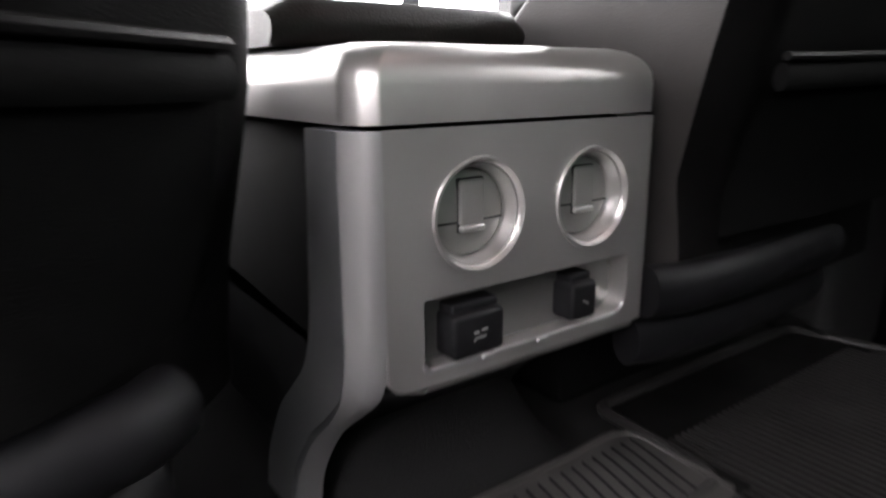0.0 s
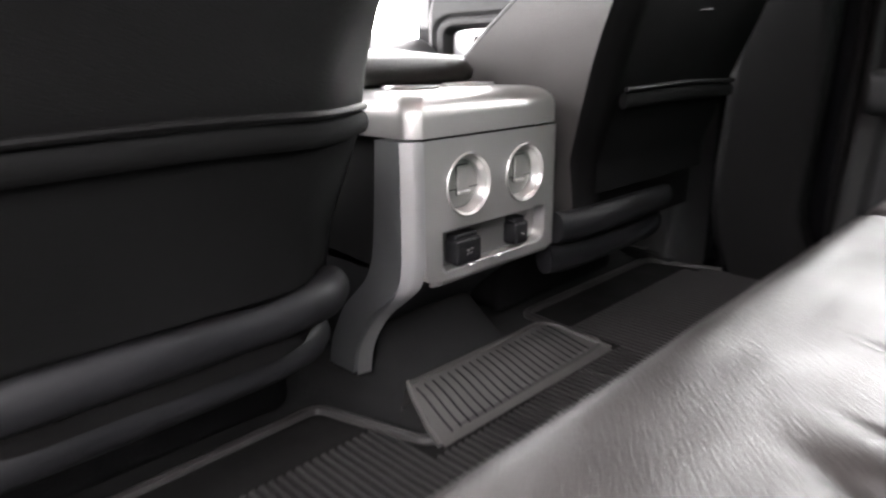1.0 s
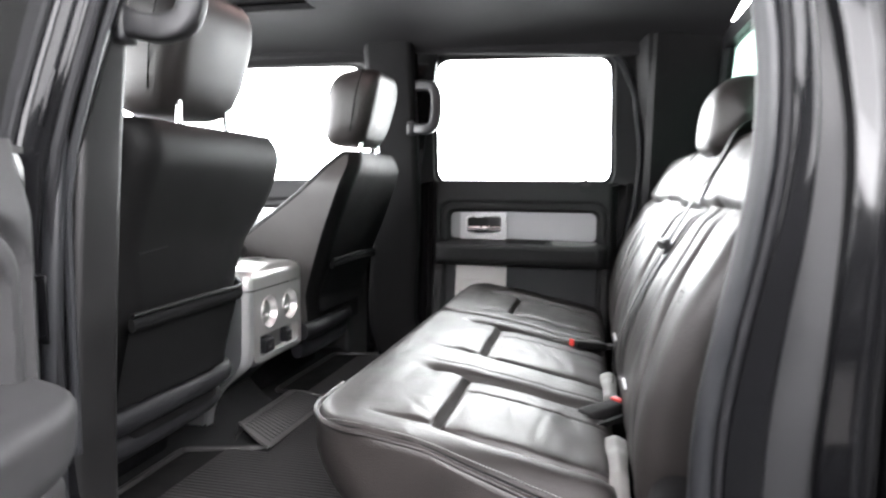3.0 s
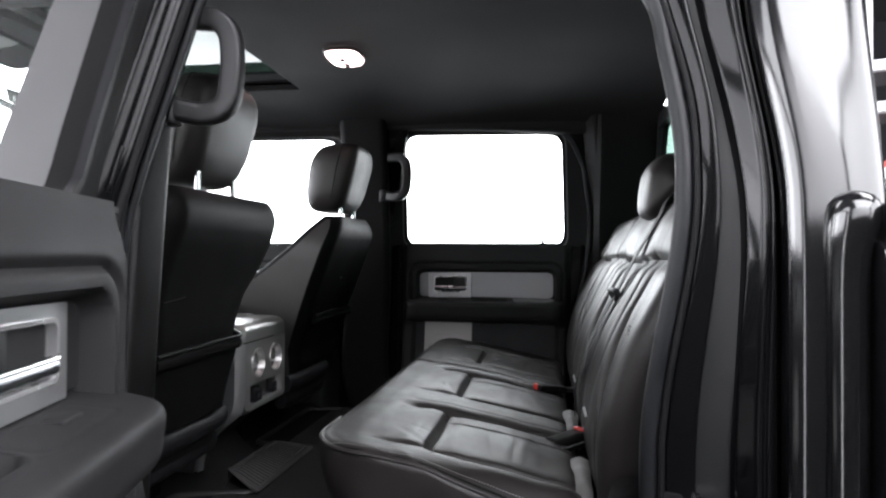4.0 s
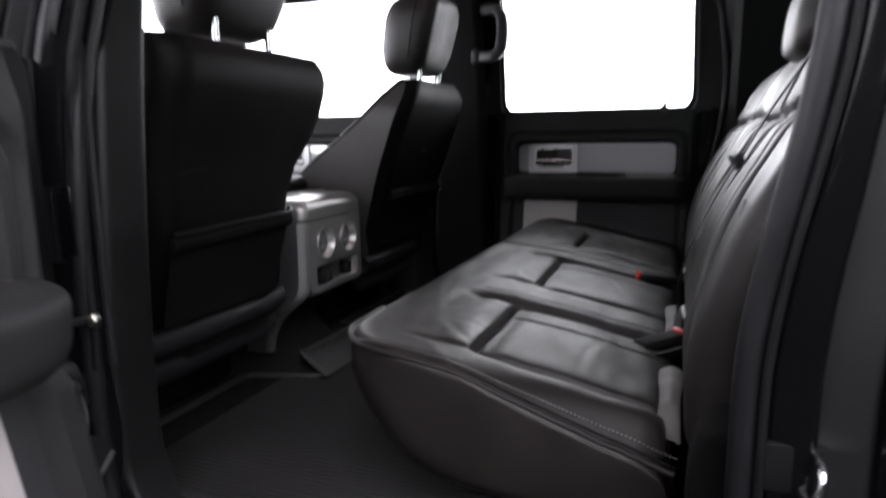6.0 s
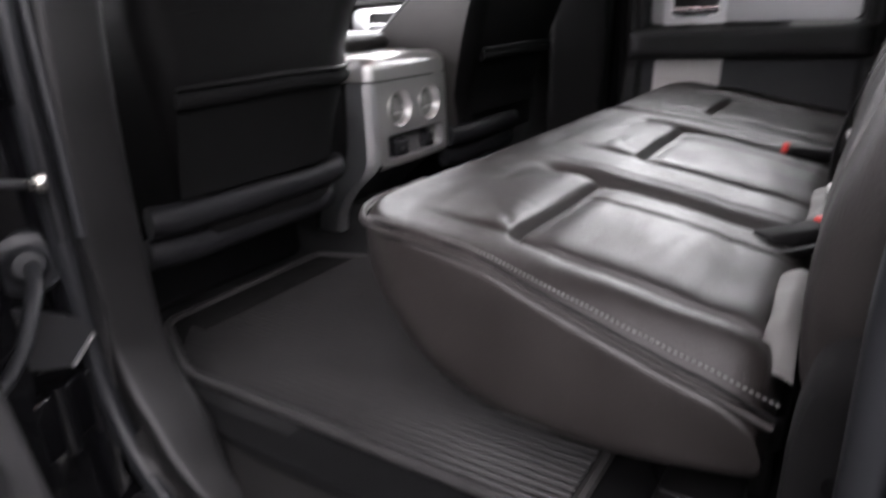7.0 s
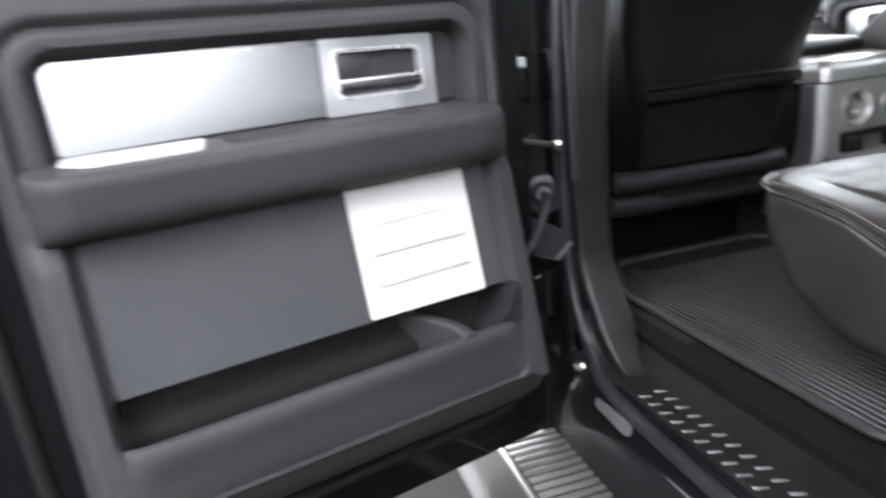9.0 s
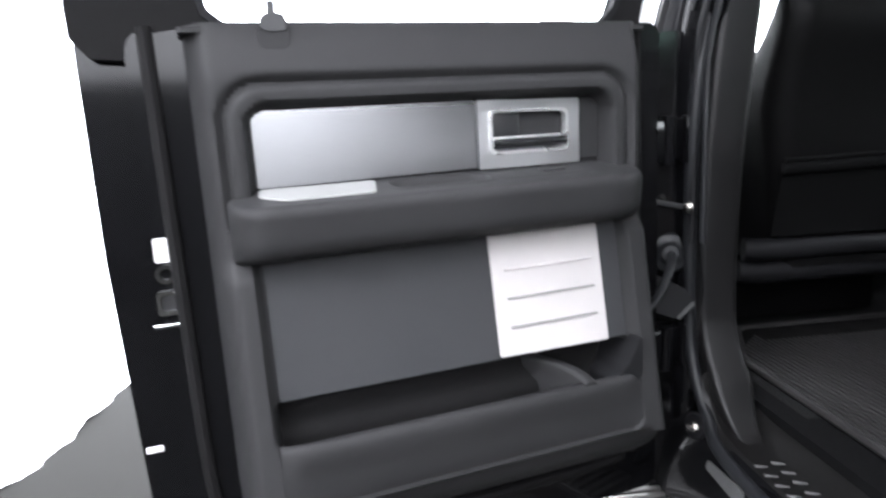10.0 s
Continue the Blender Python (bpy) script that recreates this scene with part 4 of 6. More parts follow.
FRONT = Matrix(((0, 1, 0, 0.893), (-1, 0, 0, 0.97), (0, 0, 1, -0.018), (0, 0, 0, 1)))
rear_door("door_3", FRONT, -1, "closed front passenger door with charcoal inner panel", stretch=1.36, full=False)
# ---------------------------------------------------------------- floor mat, tunnel
def tunnel_z(x, y):
    across = 1 - step01(abs(x - 0.03), 0.09, 0.18)
    return -0.012 + across * (0.030 * step01(y, -0.08, 0.06) + 0.115 * step01(y, 0.02, 0.18)) + 0.03 * step01(y, 0.12, 0.22)


part("tunnel_carpet", sheet(lambda x, y: Vector((x, y, tunnel_z(x, y))), span(-0.74, 0.82, 60), span(-0.35, 0.8, 46)), CARPET, truck, "black carpet over the floor tunnel")

mat_thing = thing("floor_mat", "black ribbed rubber floor mat with raised rims", "floor mat")
base_out = rounded([(-0.712, -0.745), (-0.712, -0.09), (-0.615, 0.108), (-0.20, 0.112), (-0.145, -0.075), (0.275, -0.075), (0.29, 0.115), (0.77, 0.112), (0.82, -0.10), (0.82, -0.745)],
                   [0.04, 0.03, 0.03, 0.02, 0.03, 0.03, 0.02, 0.03, 0.03, 0.04])
# near-black ground paints the shade between the ribs
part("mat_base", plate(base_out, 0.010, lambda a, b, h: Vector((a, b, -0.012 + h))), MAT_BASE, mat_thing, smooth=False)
rim_line = [Vector((p.x, p.y, 0.0)) for p in base_out]
part("mat_rim", tube(rim_line, 0.0085, 8, closed=True), MAT, mat_thing, "raised rubber rim")


def rib_span(x):
    """Where a rib at x begins and ends."""
    if x < -0.60:
        return -0.735, -0.06 + (x + 0.712) * 1.0
    if -0.165 < x < 0.295:
        return -0.735, -0.10
    if x > 0.77:
        return -0.735, -0.02
    return -0.735, 0.010


for i in range(118):
    x = -0.695 + i * 0.01275
    y0, y1 = rib_span(x)
    part("rib", box(x - 0.0034, x + 0.0034, y0, y1, -0.003, 0.0034, 0.0016, 1), MAT, mat_thing)

# ribbed saddle that climbs the tunnel
def saddle(a, b, h=0.0):
    """a across, b from the lower rear edge (0) to the upper front edge (1)."""
    along = (a + 0.13) / 0.38
    top = 0.047 - 0.026 * along
    over = max(0.0, b - 1.0)
    return Vector((a, -0.085 + (0.088 + 0.032 * along) * b, 0.003 + (top - 0.003) * step01(b, -0.15, 1.0) + h - 0.25 * over))


saddle_part = part("mat_saddle", sheet(lambda a, b: saddle(a + (0.02 * b if a < 0.07 else -0.02 * b), b), span(-0.140, 0.262, 26), span(-0.12, 1, 12) + [1.05, 1.12, 1.2]), MAT_LIT, mat_thing, "raised ribbed saddle over the tunnel")
for i in range(21):
    a = -0.112 + i * 0.0172
    line = [saddle(a, b, 0.0006) for b in span(0.05, 0.86, 8)]
    part("saddle_groove", tube(line, 0.0017, 6), RUBBER, saddle_part)
edge = [saddle(a, 1.0, 0.0) for a in span(-0.12, 0.24, 16)]
part("saddle_rim", tube([saddle(-0.145, -0.05)] + spline([saddle(-0.140, 0.3), saddle(-0.118, 0.95), *edge[1:-1:5], saddle(0.238, 0.95), saddle(0.262, 0.3)], 5) + [saddle(0.268, -0.05)], 0.0042, 8), MAT_LIT, saddle_part)

# ---------------------------------------------------------------- centre console
console = thing("centre_console", "silver centre console end with two round vents and power sockets", "console")
CX0, CX1 = -0.130, 0.166


def console_ring(z, inset=0.0, y_front=0.42):
    """Plan outline of the console at height z."""
    y_back = -0.040 + inset
    return [Vector((x, y, z)) for x, y in rounded([(CX0 - 0.005 + inset, y_back + 0.020), (CX0 + 0.0025 + inset, y_back + 0.008), (CX0 + 0.0135 + inset, y_back), (CX1 - 0.012 - inset, y_back), (CX1 - inset, y_back + 0.012), (CX1 - inset, y_front), (CX0 - 0.005 + inset, y_front)],
                                                  [0.006, 0.003, 0.002, 0.005, 0.005, 0.01, 0.01], 4)]


# lower body with its sloping underside, and the rear fascia pierced by two vents
part("body", box(CX0 + 0.012, CX1 - 0.012, -0.006, 0.6, 0.20, 0.392, 0.004), DARK_TRIM, console, "black console body")
under = [[Vector((x, y, z)) for y, z in rounded([(-0.030, 0.205), (0.055, 0.150), (0.125, 0.09), (0.16, 0.02), (0.4, 0.02), (0.4, 0.23)], 0.03)] for x in span(-0.118, 0.15, 6)]
part("underside", loft(under), PLASTIC_DARK, console, "black tapered underside")
V1, V2, VZ, VR = -0.035, 0.084, 0.328, 0.0425
FZ1 = 0.3925


def fascia(bm, x0, x1, cx, z0, z1, cz, r):
    """A rectangle with a round hole, as a thick plate."""
    n = 40
    hole = [Vector((cx + r * math.cos(2 * math.pi * i / n), cz + r * math.sin(2 * math.pi * i / n))) for i in range(n)]
    rim = []
    for p in hole:
        d = p - Vector((cx, cz))
        k = min((x1 - cx) / d.x if d.x > 1e-6 else 9e9, (x0 - cx) / d.x if d.x < -1e-6 else 9e9, (z1 - cz) / d.y if d.y > 1e-6 else 9e9, (z0 - cz) / d.y if d.y < -1e-6 else 9e9)
        rim.append(Vector((cx, cz)) + d * k)
    corners = [(x0, z0), (x1, z0), (x1, z1), (x0, z1)]
    for c in corners:
        i = min(range(n), key=lambda j: (rim[j] - Vector(c)).length)
        rim[i] = Vector(c)
    rows = []
    for pts, y in ((rim, -0.040), (hole, -0.040), (hole, -0.005)):
        rows.append([bm.verts.new((p.x, y, p.y)) for p in pts])
    for a, b in zip(rows, rows[1:]):
        for i in range(n):
            bm.faces.new((a[i], a[(i + 1) % n], b[(i + 1) % n], b[i]))


bm = bmesh.new()
mid, split = (V1 + V2) / 2, 0.274
fascia(bm, CX0 + 0.0135, mid, V1, split, FZ1, VZ, VR)
fascia(bm, mid, CX1 - 0.012, V2, split, FZ1, VZ, VR)
# the lower band round the socket recess
SX0, SX1, SZ0, SZ1 = -0.086, 0.135, 0.216, 0.272
band_out = rounded([(CX0 + 0.0135, 0.205), (CX1 - 0.012, 0.205), (CX1 - 0.012, split), (CX0 + 0.0135, split)], [0.018, 0.006, 0.0005, 0.0005], 8)
band_in = rounded([(SX0, SZ0), (SX1, SZ0), (SX1, SZ1), (SX0, SZ1)], [0.008, 0.022, 0.003, 0.003], 8)
rows = [[bm.verts.new((p.x, y, p.y)) for p in pts] for pts, y in ((band_out, -0.010), (band_out, -0.040), (band_in, -0.040), (band_in, -0.018))]
for a, b in zip(rows, rows[1:]):
    for i in range(len(a)):
        bm.faces.new((a[i], a[(i + 1) % len(a)], b[(i + 1) % len(a)], b[i]))
bmesh.ops.remove_doubles(bm, verts=bm.verts, dist=0.0002)
part("rear_fascia", bm, SILVER, console, "satin silver rear fascia")
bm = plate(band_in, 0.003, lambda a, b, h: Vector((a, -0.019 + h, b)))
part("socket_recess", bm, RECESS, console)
part("recess_lip", tube([Vector((p.x, -0.0395, p.y)) for p in band_in[:15]], 0.0022, 6, up=(0, 1, 0)), BEZEL, console, "bright lower lip of the socket recess")
chin = [[Vector((x, y, z)) for y, z in rounded([(-0.040, 0.208), (-0.034, 0.196), (-0.008, 0.186), (0.0, 0.21), (-0.02, 0.215)], 0.006)] for x in span(CX0 + 0.048, CX1 - 0.016, 6)]
part("chin", loft(chin), SILVER, console)
# right flank
part("flank", loft([[Vector((x, y, z)) for x, y in rounded([(CX1 - 0.014, -0.0398), (CX1 - 0.002, -0.036), (CX1, -0.02), (CX1, 0.10), (CX1 - 0.014, 0.10)], 0.004)] for z in span(0.205, 0.392, 5)]), SILVER, console)
# upper cover with rounded top edges
rings = []
for z, i in ((0.3955, 0.0), (0.42, 0.0), (0.428, 0.0012), (0.435, 0.0045), (0.441, 0.010), (0.4455, 0.018), (0.448, 0.028), (0.4485, 0.036), (0.4485, 0.06)):
    rings.append(console_ring(z, i, 0.30))
part("top_cover", loft(rings), SILVER, console, "satin silver top cover")
for cx in (-0.03, 0.09):
    part("cup_rim", loft([[Vector((cx + r * math.cos(a), 0.078 + r * 0.8 * math.sin(a), z)) for a in span(0, 2 * math.pi * 23 / 24, 24)] for r, z in ((0.046, 0.449), (0.044, 0.4525), (0.040, 0.4525), (0.038, 0.4495))]), SILVER, console)
    part("cup_well", loft([[Vector((cx + r * math.cos(a), 0.078 + r * 0.8 * math.sin(a), z)) for a in span(0, 2 * math.pi * 23 / 24, 24)] for r, z in ((0.038, 0.4492), (0.036, 0.4505), (0.002, 0.4505))]), PLASTIC_DARK, console)
# light side strip: down the rear corner, then forward to a foot
side_path = [(-0.032, 0.026, 0.392), (-0.032, 0.031, 0.33), (-0.031, 0.037, 0.27), (-0.029, 0.044, 0.230), (-0.020, 0.058, 0.200), (0.006, 0.085, 0.172), (0.036, 0.111, 0.145), (0.060, 0.130, 0.112), (0.074, 0.143, 0.082), (0.081, 0.151, 0.044)]
ya = spline([(a, 0, c) for a, b, c in side_path], 5)
yb = spline([(b, 0, c) for a, b, c in side_path], 5)
rings = []
for a, b in zip(ya, yb):
    push = 0.006 * step01(0.2 - a.z, 0, 0.15)
    rings.append([Vector((x - push, y, z)) for x, y, z in ((-0.126, a.x + 0.010, a.z), (-0.1386, a.x + 0.0125, a.z), (-0.1392, b.x, b.z), (-0.118, b.x, b.z), (-0.118, a.x + 0.010, a.z))])
part("side_strip", loft(rings), SILVER_SIDE, console, "pale silver side strip sweeping down to a foot")
rings = []
for k, a in enumerate(ya):
    w = 1 - 0.75 * step01(0.215 - a.z, 0, 0.06)
    push = 0.006 * step01(0.2 - a.z, 0, 0.15)
    rings.append([Vector((x - push, a.x + dy * w, a.z)) for x, dy in ((-0.1385, 0.012), (-0.1285, -0.0005), (-0.1270, -0.0018), (-0.1180, -0.0086), (-0.1163, -0.0088), (-0.1163, 0.004), (-0.126, 0.012))])
part("corner_strip", loft(rings), STRIP, console, "bright rear corner strip", flat_angle=75)


def vent(cx):
    """A round vent barrel set deep in the fascia, with a half-moon flap and a square tab."""
    def disc(r, y, n=40):
        return [Vector((cx + r * math.cos(2 * math.pi * i / n), y, VZ + r * math.sin(2 * math.pi * i / n))) for i in range(n)]
    v = part("vent_ring", loft([disc(0.0432, -0.0402), disc(0.0428, -0.0428), disc(0.0408, -0.0428), disc(0.0398, -0.0395), disc(0.0385, -0.0375), disc(0.0372, -0.0372), disc(0.0345, -0.0290), disc(0.0338, -0.0275), disc(0.0338, -0.012), disc(0.0425, -0.010)], cap=False), SILVER, console, "bright stepped vent ring")
    part("vent_barrel", loft([disc(0.0334, -0.018), disc(0.0330, -0.0240), disc(0.0310, -0.0258), disc(0.022, -0.0272), disc(0.001, -0.0277)]), BARREL, v, "grey round vent barrel")
    part("tab_groove", box(cx - 0.0132, cx + 0.0132, -0.0283, -0.020, VZ - 0.0155, VZ + 0.0265, 0.0025), PLASTIC_DARK, v)
    part("vent_tab", box(cx - 0.0115, cx + 0.0115, -0.0305, -0.020, VZ - 0.0090, VZ + 0.0250, 0.0025), BARREL, v)
    part("vent_seam", box(cx - 0.0310, cx + 0.0310, -0.0279, -0.0195, VZ - 0.0072, VZ - 0.0056, 0.0005, 1), PLASTIC_DARK, v)
    part("tab_lip", box(cx - 0.0112, cx + 0.0112, -0.0325, -0.021, VZ - 0.0142, VZ - 0.0088, 0.002), SILVER, v)


vent(V1)
vent(V2)


def socket(x0, x1, z0, z1, big):
    s = part("socket_cover", box(x0, x1, -0.0435, -0.017, z0, z1, 0.005, 3), RUBBER, console, "black rubber power socket cover")
    w, cx, cz = x1 - x0, (x0 + x1) / 2, (z0 + z1) / 2
    part("hinge", box(x0 + 0.004, x1 - 0.002, -0.036, -0.017, z1 - 0.002, z1 + 0.006, 0.002), RUBBER, s)
    for k, (a, b, u, v) in enumerate(((-0.16, -0.05, 0.02, 0.10), (0.02, 0.16, 0.05, 0.10), (-0.12, 0.12, -0.06, -0.02), (-0.16, -0.13, -0.10, -0.02)) if big else ((-0.12, -0.03, -0.02, 0.08), (0.02, 0.12, -0.08, 0.06))):
        part("mark", box(cx + a * w * 0.8, cx + b * w * 0.8, -0.0443, -0.0425, cz + u * w, cz + (u + v) / 2 * w), GREY_VENT, s)


socket(-0.062, -0.012, 0.219, 0.255, True)
socket(0.062, 0.093, 0.222, 0.256, False)
for x in (-0.028, 0.030):
    part("lip_tab", box(x - 0.006, x + 0.006, -0.043, -0.036, 0.2135, 0.218, 0.001, 1), BEZEL, console)

armrest = thing("console_armrest", "padded dark leather console armrest lid", "armrest")
rings = []
for x in span(-0.115, 0.165, 16):
    e = min(x + 0.115, 0.165 - x)
    k = 0.012 * (1 - min(1, e / 0.03)) ** 2
    rings.append([Vector((x, y, z)) for y, z in rounded([(0.130 + k, 0.452), (0.122 + k, 0.470), (0.135 + k, 0.492 - k), (0.30, 0.505 - k), (0.50, 0.500 - k), (0.52, 0.455)], 0.012)])
part("lid", loft(rings), LEATHER, armrest)
part("console_box", box(-0.11, 0.15, 0.14, 0.70, 0.10, 0.452, 0.01), PLASTIC_DARK, armrest)


# ---------------------------------------------------------------- front seats
def front_seat(cx, label, s):
    """A bucket seat seen from behind; s is -1 for the driver's side."""
    seat = thing("front_seat", label, "car seat", "front seats")

    def back_y(z):
        if s > 0:
            return -0.052 - 0.37 * max(0.0, z - 0.325)
        return -0.075 - 0.045 * step01(z, 0.25, 0.5) - 0.075 * step01(z, 0.5, 0.80)

    def front_y(z):
        return 0.30 - 0.40 * step01(z, 0.35, 0.78)
    def corner(z):
        """How far forward the inner rear corner of the driver's backrest lies of its middle."""
        return 0.090 - 0.058 * step01(z, 0.47, 0.64) + 0.065 * (1 - step01(z, 0.22, 0.45))

    def bend(x, z):
        return (max(0.0, x - 0.10) / 0.138) ** 1.3 * corner(z) if s < 0 else 0.0
    rings = []
    for z in [0.20, 0.24, 0.30, 0.36, 0.42, 0.48, 0.54, 0.60, 0.65, 0.69, 0.72, 0.745, 0.76, 0.768]:
        top = step01(z, 0.66, 0.77)
        w = 0.185 + 0.06 * step01(z, 0.18, 0.55) - 0.075 * max(0, (z - 0.62) / 0.148) ** 3
        yb, yf = back_y(z) + 0.035 * max(0, (z - 0.70) / 0.068) ** 2, front_y(z) - 0.03 * max(0, (z - 0.70) / 0.068) ** 2
        wl = w + (0.012 * step01(z, 0.40, 0.60) + 0.074 * max(0, (z - 0.62) / 0.148) ** 3 if s < 0 else 0.0)
        inner = [(cx + w * 0.86 + 0.022, yb), (cx + w + 0.026, yb + 0.03), (cx + w + 0.026, yf)]
        if s < 0:
            xr = cx + 0.252 - 0.075 * max(0, (z - 0.62) / 0.148) ** 3
            inner = [(cx + 0.115 + 0.09 * step01(z, 0.47, 0.64), yb), (xr, yb + corner(z)), (xr, max(yf, yb + corner(z) + 0.04))]
        ring = rounded([(cx - wl, yb + 0.03), (cx - wl * 0.86, yb), *inner, (cx - wl, yf)], [0.03, 0.03, 0.06, 0.03, 0.04, 0.05] if s < 0 else [0.016, 0.016, 0.03, 0.03, 0.04, 0.03], 5)
        rings.append([Vector((p.x, p.y, z)) for p in ring])
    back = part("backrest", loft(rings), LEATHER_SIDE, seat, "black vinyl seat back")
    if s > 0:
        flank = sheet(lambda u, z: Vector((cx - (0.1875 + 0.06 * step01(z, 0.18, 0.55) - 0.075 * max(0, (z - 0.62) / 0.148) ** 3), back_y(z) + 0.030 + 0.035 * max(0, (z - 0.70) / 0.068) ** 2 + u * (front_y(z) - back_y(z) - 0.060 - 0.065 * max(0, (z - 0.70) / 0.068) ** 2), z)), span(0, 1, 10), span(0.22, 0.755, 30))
        part("side_bolster", flank, SEAT_SIDE, back, "smooth leather side of the backrest, coloured paler for the light on it")
    # map pocket panel
    pz, left_end = (0.442, -0.228) if s < 0 else (0.440, -0.195)
    pk = sheet(lambda x, z: Vector((cx + x, back_y(z) - 0.010 - 0.006 * bell(x, 0, 0.14) + bend(x, z), z)), span(left_end + 0.003, 0.192 if s > 0 else 0.220, 26), span(0.275, pz - 0.002, 12))
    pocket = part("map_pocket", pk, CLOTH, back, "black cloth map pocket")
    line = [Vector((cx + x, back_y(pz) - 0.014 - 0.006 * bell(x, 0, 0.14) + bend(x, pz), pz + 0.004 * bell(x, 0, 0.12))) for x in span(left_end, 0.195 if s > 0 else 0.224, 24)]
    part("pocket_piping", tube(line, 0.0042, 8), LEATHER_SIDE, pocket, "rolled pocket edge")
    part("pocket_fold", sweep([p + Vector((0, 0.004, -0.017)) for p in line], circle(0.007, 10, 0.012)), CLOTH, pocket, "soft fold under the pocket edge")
    part("back_seam", tube([Vector((cx + x, back_y(0.545 + 0.012 * math.cos(x * 9)) - 0.0004, 0.545 + 0.012 * math.cos(x * 9))) for x in (span(-0.205, -0.130, 8) if s < 0 else span(-0.03, 0.005, 6))], 0.0016, 6), LEATHER_SIDE, back)
    # rolls at the foot of the backrest
    for z, y in ((0.242, -0.064), (0.187, -0.046)):
        y, z = (y, z) if s < 0 else (y + 0.012, z - 0.014)
        a, b = (cx - 0.266, cx + (0.110 if z > 0.2 else 0.092)) if s < 0 else (cx - 0.268, cx + 0.040)
        line = spline([(a, y + 0.012, z + 0.002), (a + 0.05, y, z), ((a + b) / 2, y - 0.006, z + 0.002), (b - 0.03, y, z), (b + 0.01, y + 0.004, z), (b + 0.045, y + 0.014, z), (b + 0.068, y + 0.034, z)], 6)
        part("bottom_roll", sweep(line, [(0.022 * math.cos(t), 0.0255 * math.sin(t)) for t in span(0, 2 * math.pi * 19 / 20, 20)]), RUBBER, seat, "flat padded flap at the seat's foot")
    # cushion and rails
    cush = []
    half = 0.19 if s < 0 else 0.235
    for x in span(cx - half, cx + half, 14):
        e = min(x - cx + half, cx + half - x)
        k = 0.02 * (1 - min(1, e / 0.04)) ** 2
        cush.append([Vector((x, y, z)) for y, z in rounded([(0.13, 0.17 + k), (0.13, 0.31 - k), (0.30, 0.33 - k), (0.56, 0.34 - k), (0.57, 0.18 + k)], 0.04)])
    part("cushion", loft(cush), LEATHER, seat)
    # added block: keeps light under the seat off the console foot
    part("seat_light_block", box(cx - 0.205, cx + 0.205, 0.125, 0.50, 0.012, 0.185, 0.02), FLOOR_CARPET, seat, "black block added under the seat to stop light")
    for x in (cx - 0.19, cx + 0.19):
        part("rail", box(x - 0.02, x + 0.02, 0.50, 0.56, 0.010, 0.07, 0.006), FLOOR_CARPET, seat, "black covered seat rail")
    # headrest
    hy = back_y(0.77) + (0.072 if s < 0 else 0.060)
    hr = []
    for z, sx, sy in ((0.787, 0.070, 0.030), (0.790, 0.088, 0.044), (0.798, 0.104, 0.056), (0.82, 0.119, 0.067), (0.86, 0.130, 0.075), (0.91, 0.133, 0.078), (0.95, 0.134, 0.080), (0.980, 0.129, 0.077), (1.002, 0.119, 0.069), (1.015, 0.104, 0.057), (1.022, 0.084, 0.042), (1.024, 0.060, 0.024)):
        y = hy + (0.025 if s < 0 else 0.012) - 0.22 * (z - 0.90)
        plan = rounded([(cx - sx, y - sy * 0.80), (cx + sx, y - sy * 0.80), (cx + sx * 0.92, y + sy * 1.45), (cx - sx * 0.92, y + sy * 1.45)], [0.050, 0.050, 0.085, 0.085], 7)
        hr.append([Vector((p.x, p.y, z)) for p in plan])
    head = part("headrest", loft(hr), LEATHER, seat, "black leather headrest", flat_angle=70)
    seam = [(x * sx, z) for x, sx, z in [(1, 0.1215, 0.83), (1, 0.1345, 0.91), (1, 0.1355, 0.95), (1, 0.126, 0.995), (1, 0.095, 1.0155), (-1, 0.095, 1.0155), (-1, 0.126, 0.995), (-1, 0.1355, 0.95), (-1, 0.1345, 0.91), (-1, 0.1215, 0.83)]]
    part("headrest_seam", tube(spline([(cx + x, hy + (0.017 if s < 0 else 0.004) - 0.22 * (z - 0.90), z) for x, z in seam], 5), 0.0015, 6, up=(0, 1, 0)), DARK_TRIM, head, "sewn seam round the headrest")
    for x in (cx - 0.078, cx + 0.078):
        part("headrest_post", tube([(x, hy, 0.75), (x, hy, 0.80), (x, hy, 0.85)], 0.0065, 10, up=(1, 0, 0)), CHROME, head, "chrome headrest post")
    return seat


front_seat(-0.436, "black leather driver's seat with rear map pocket", -1)
front_seat(0.43, "black leather front passenger seat with rear map pocket", 1)


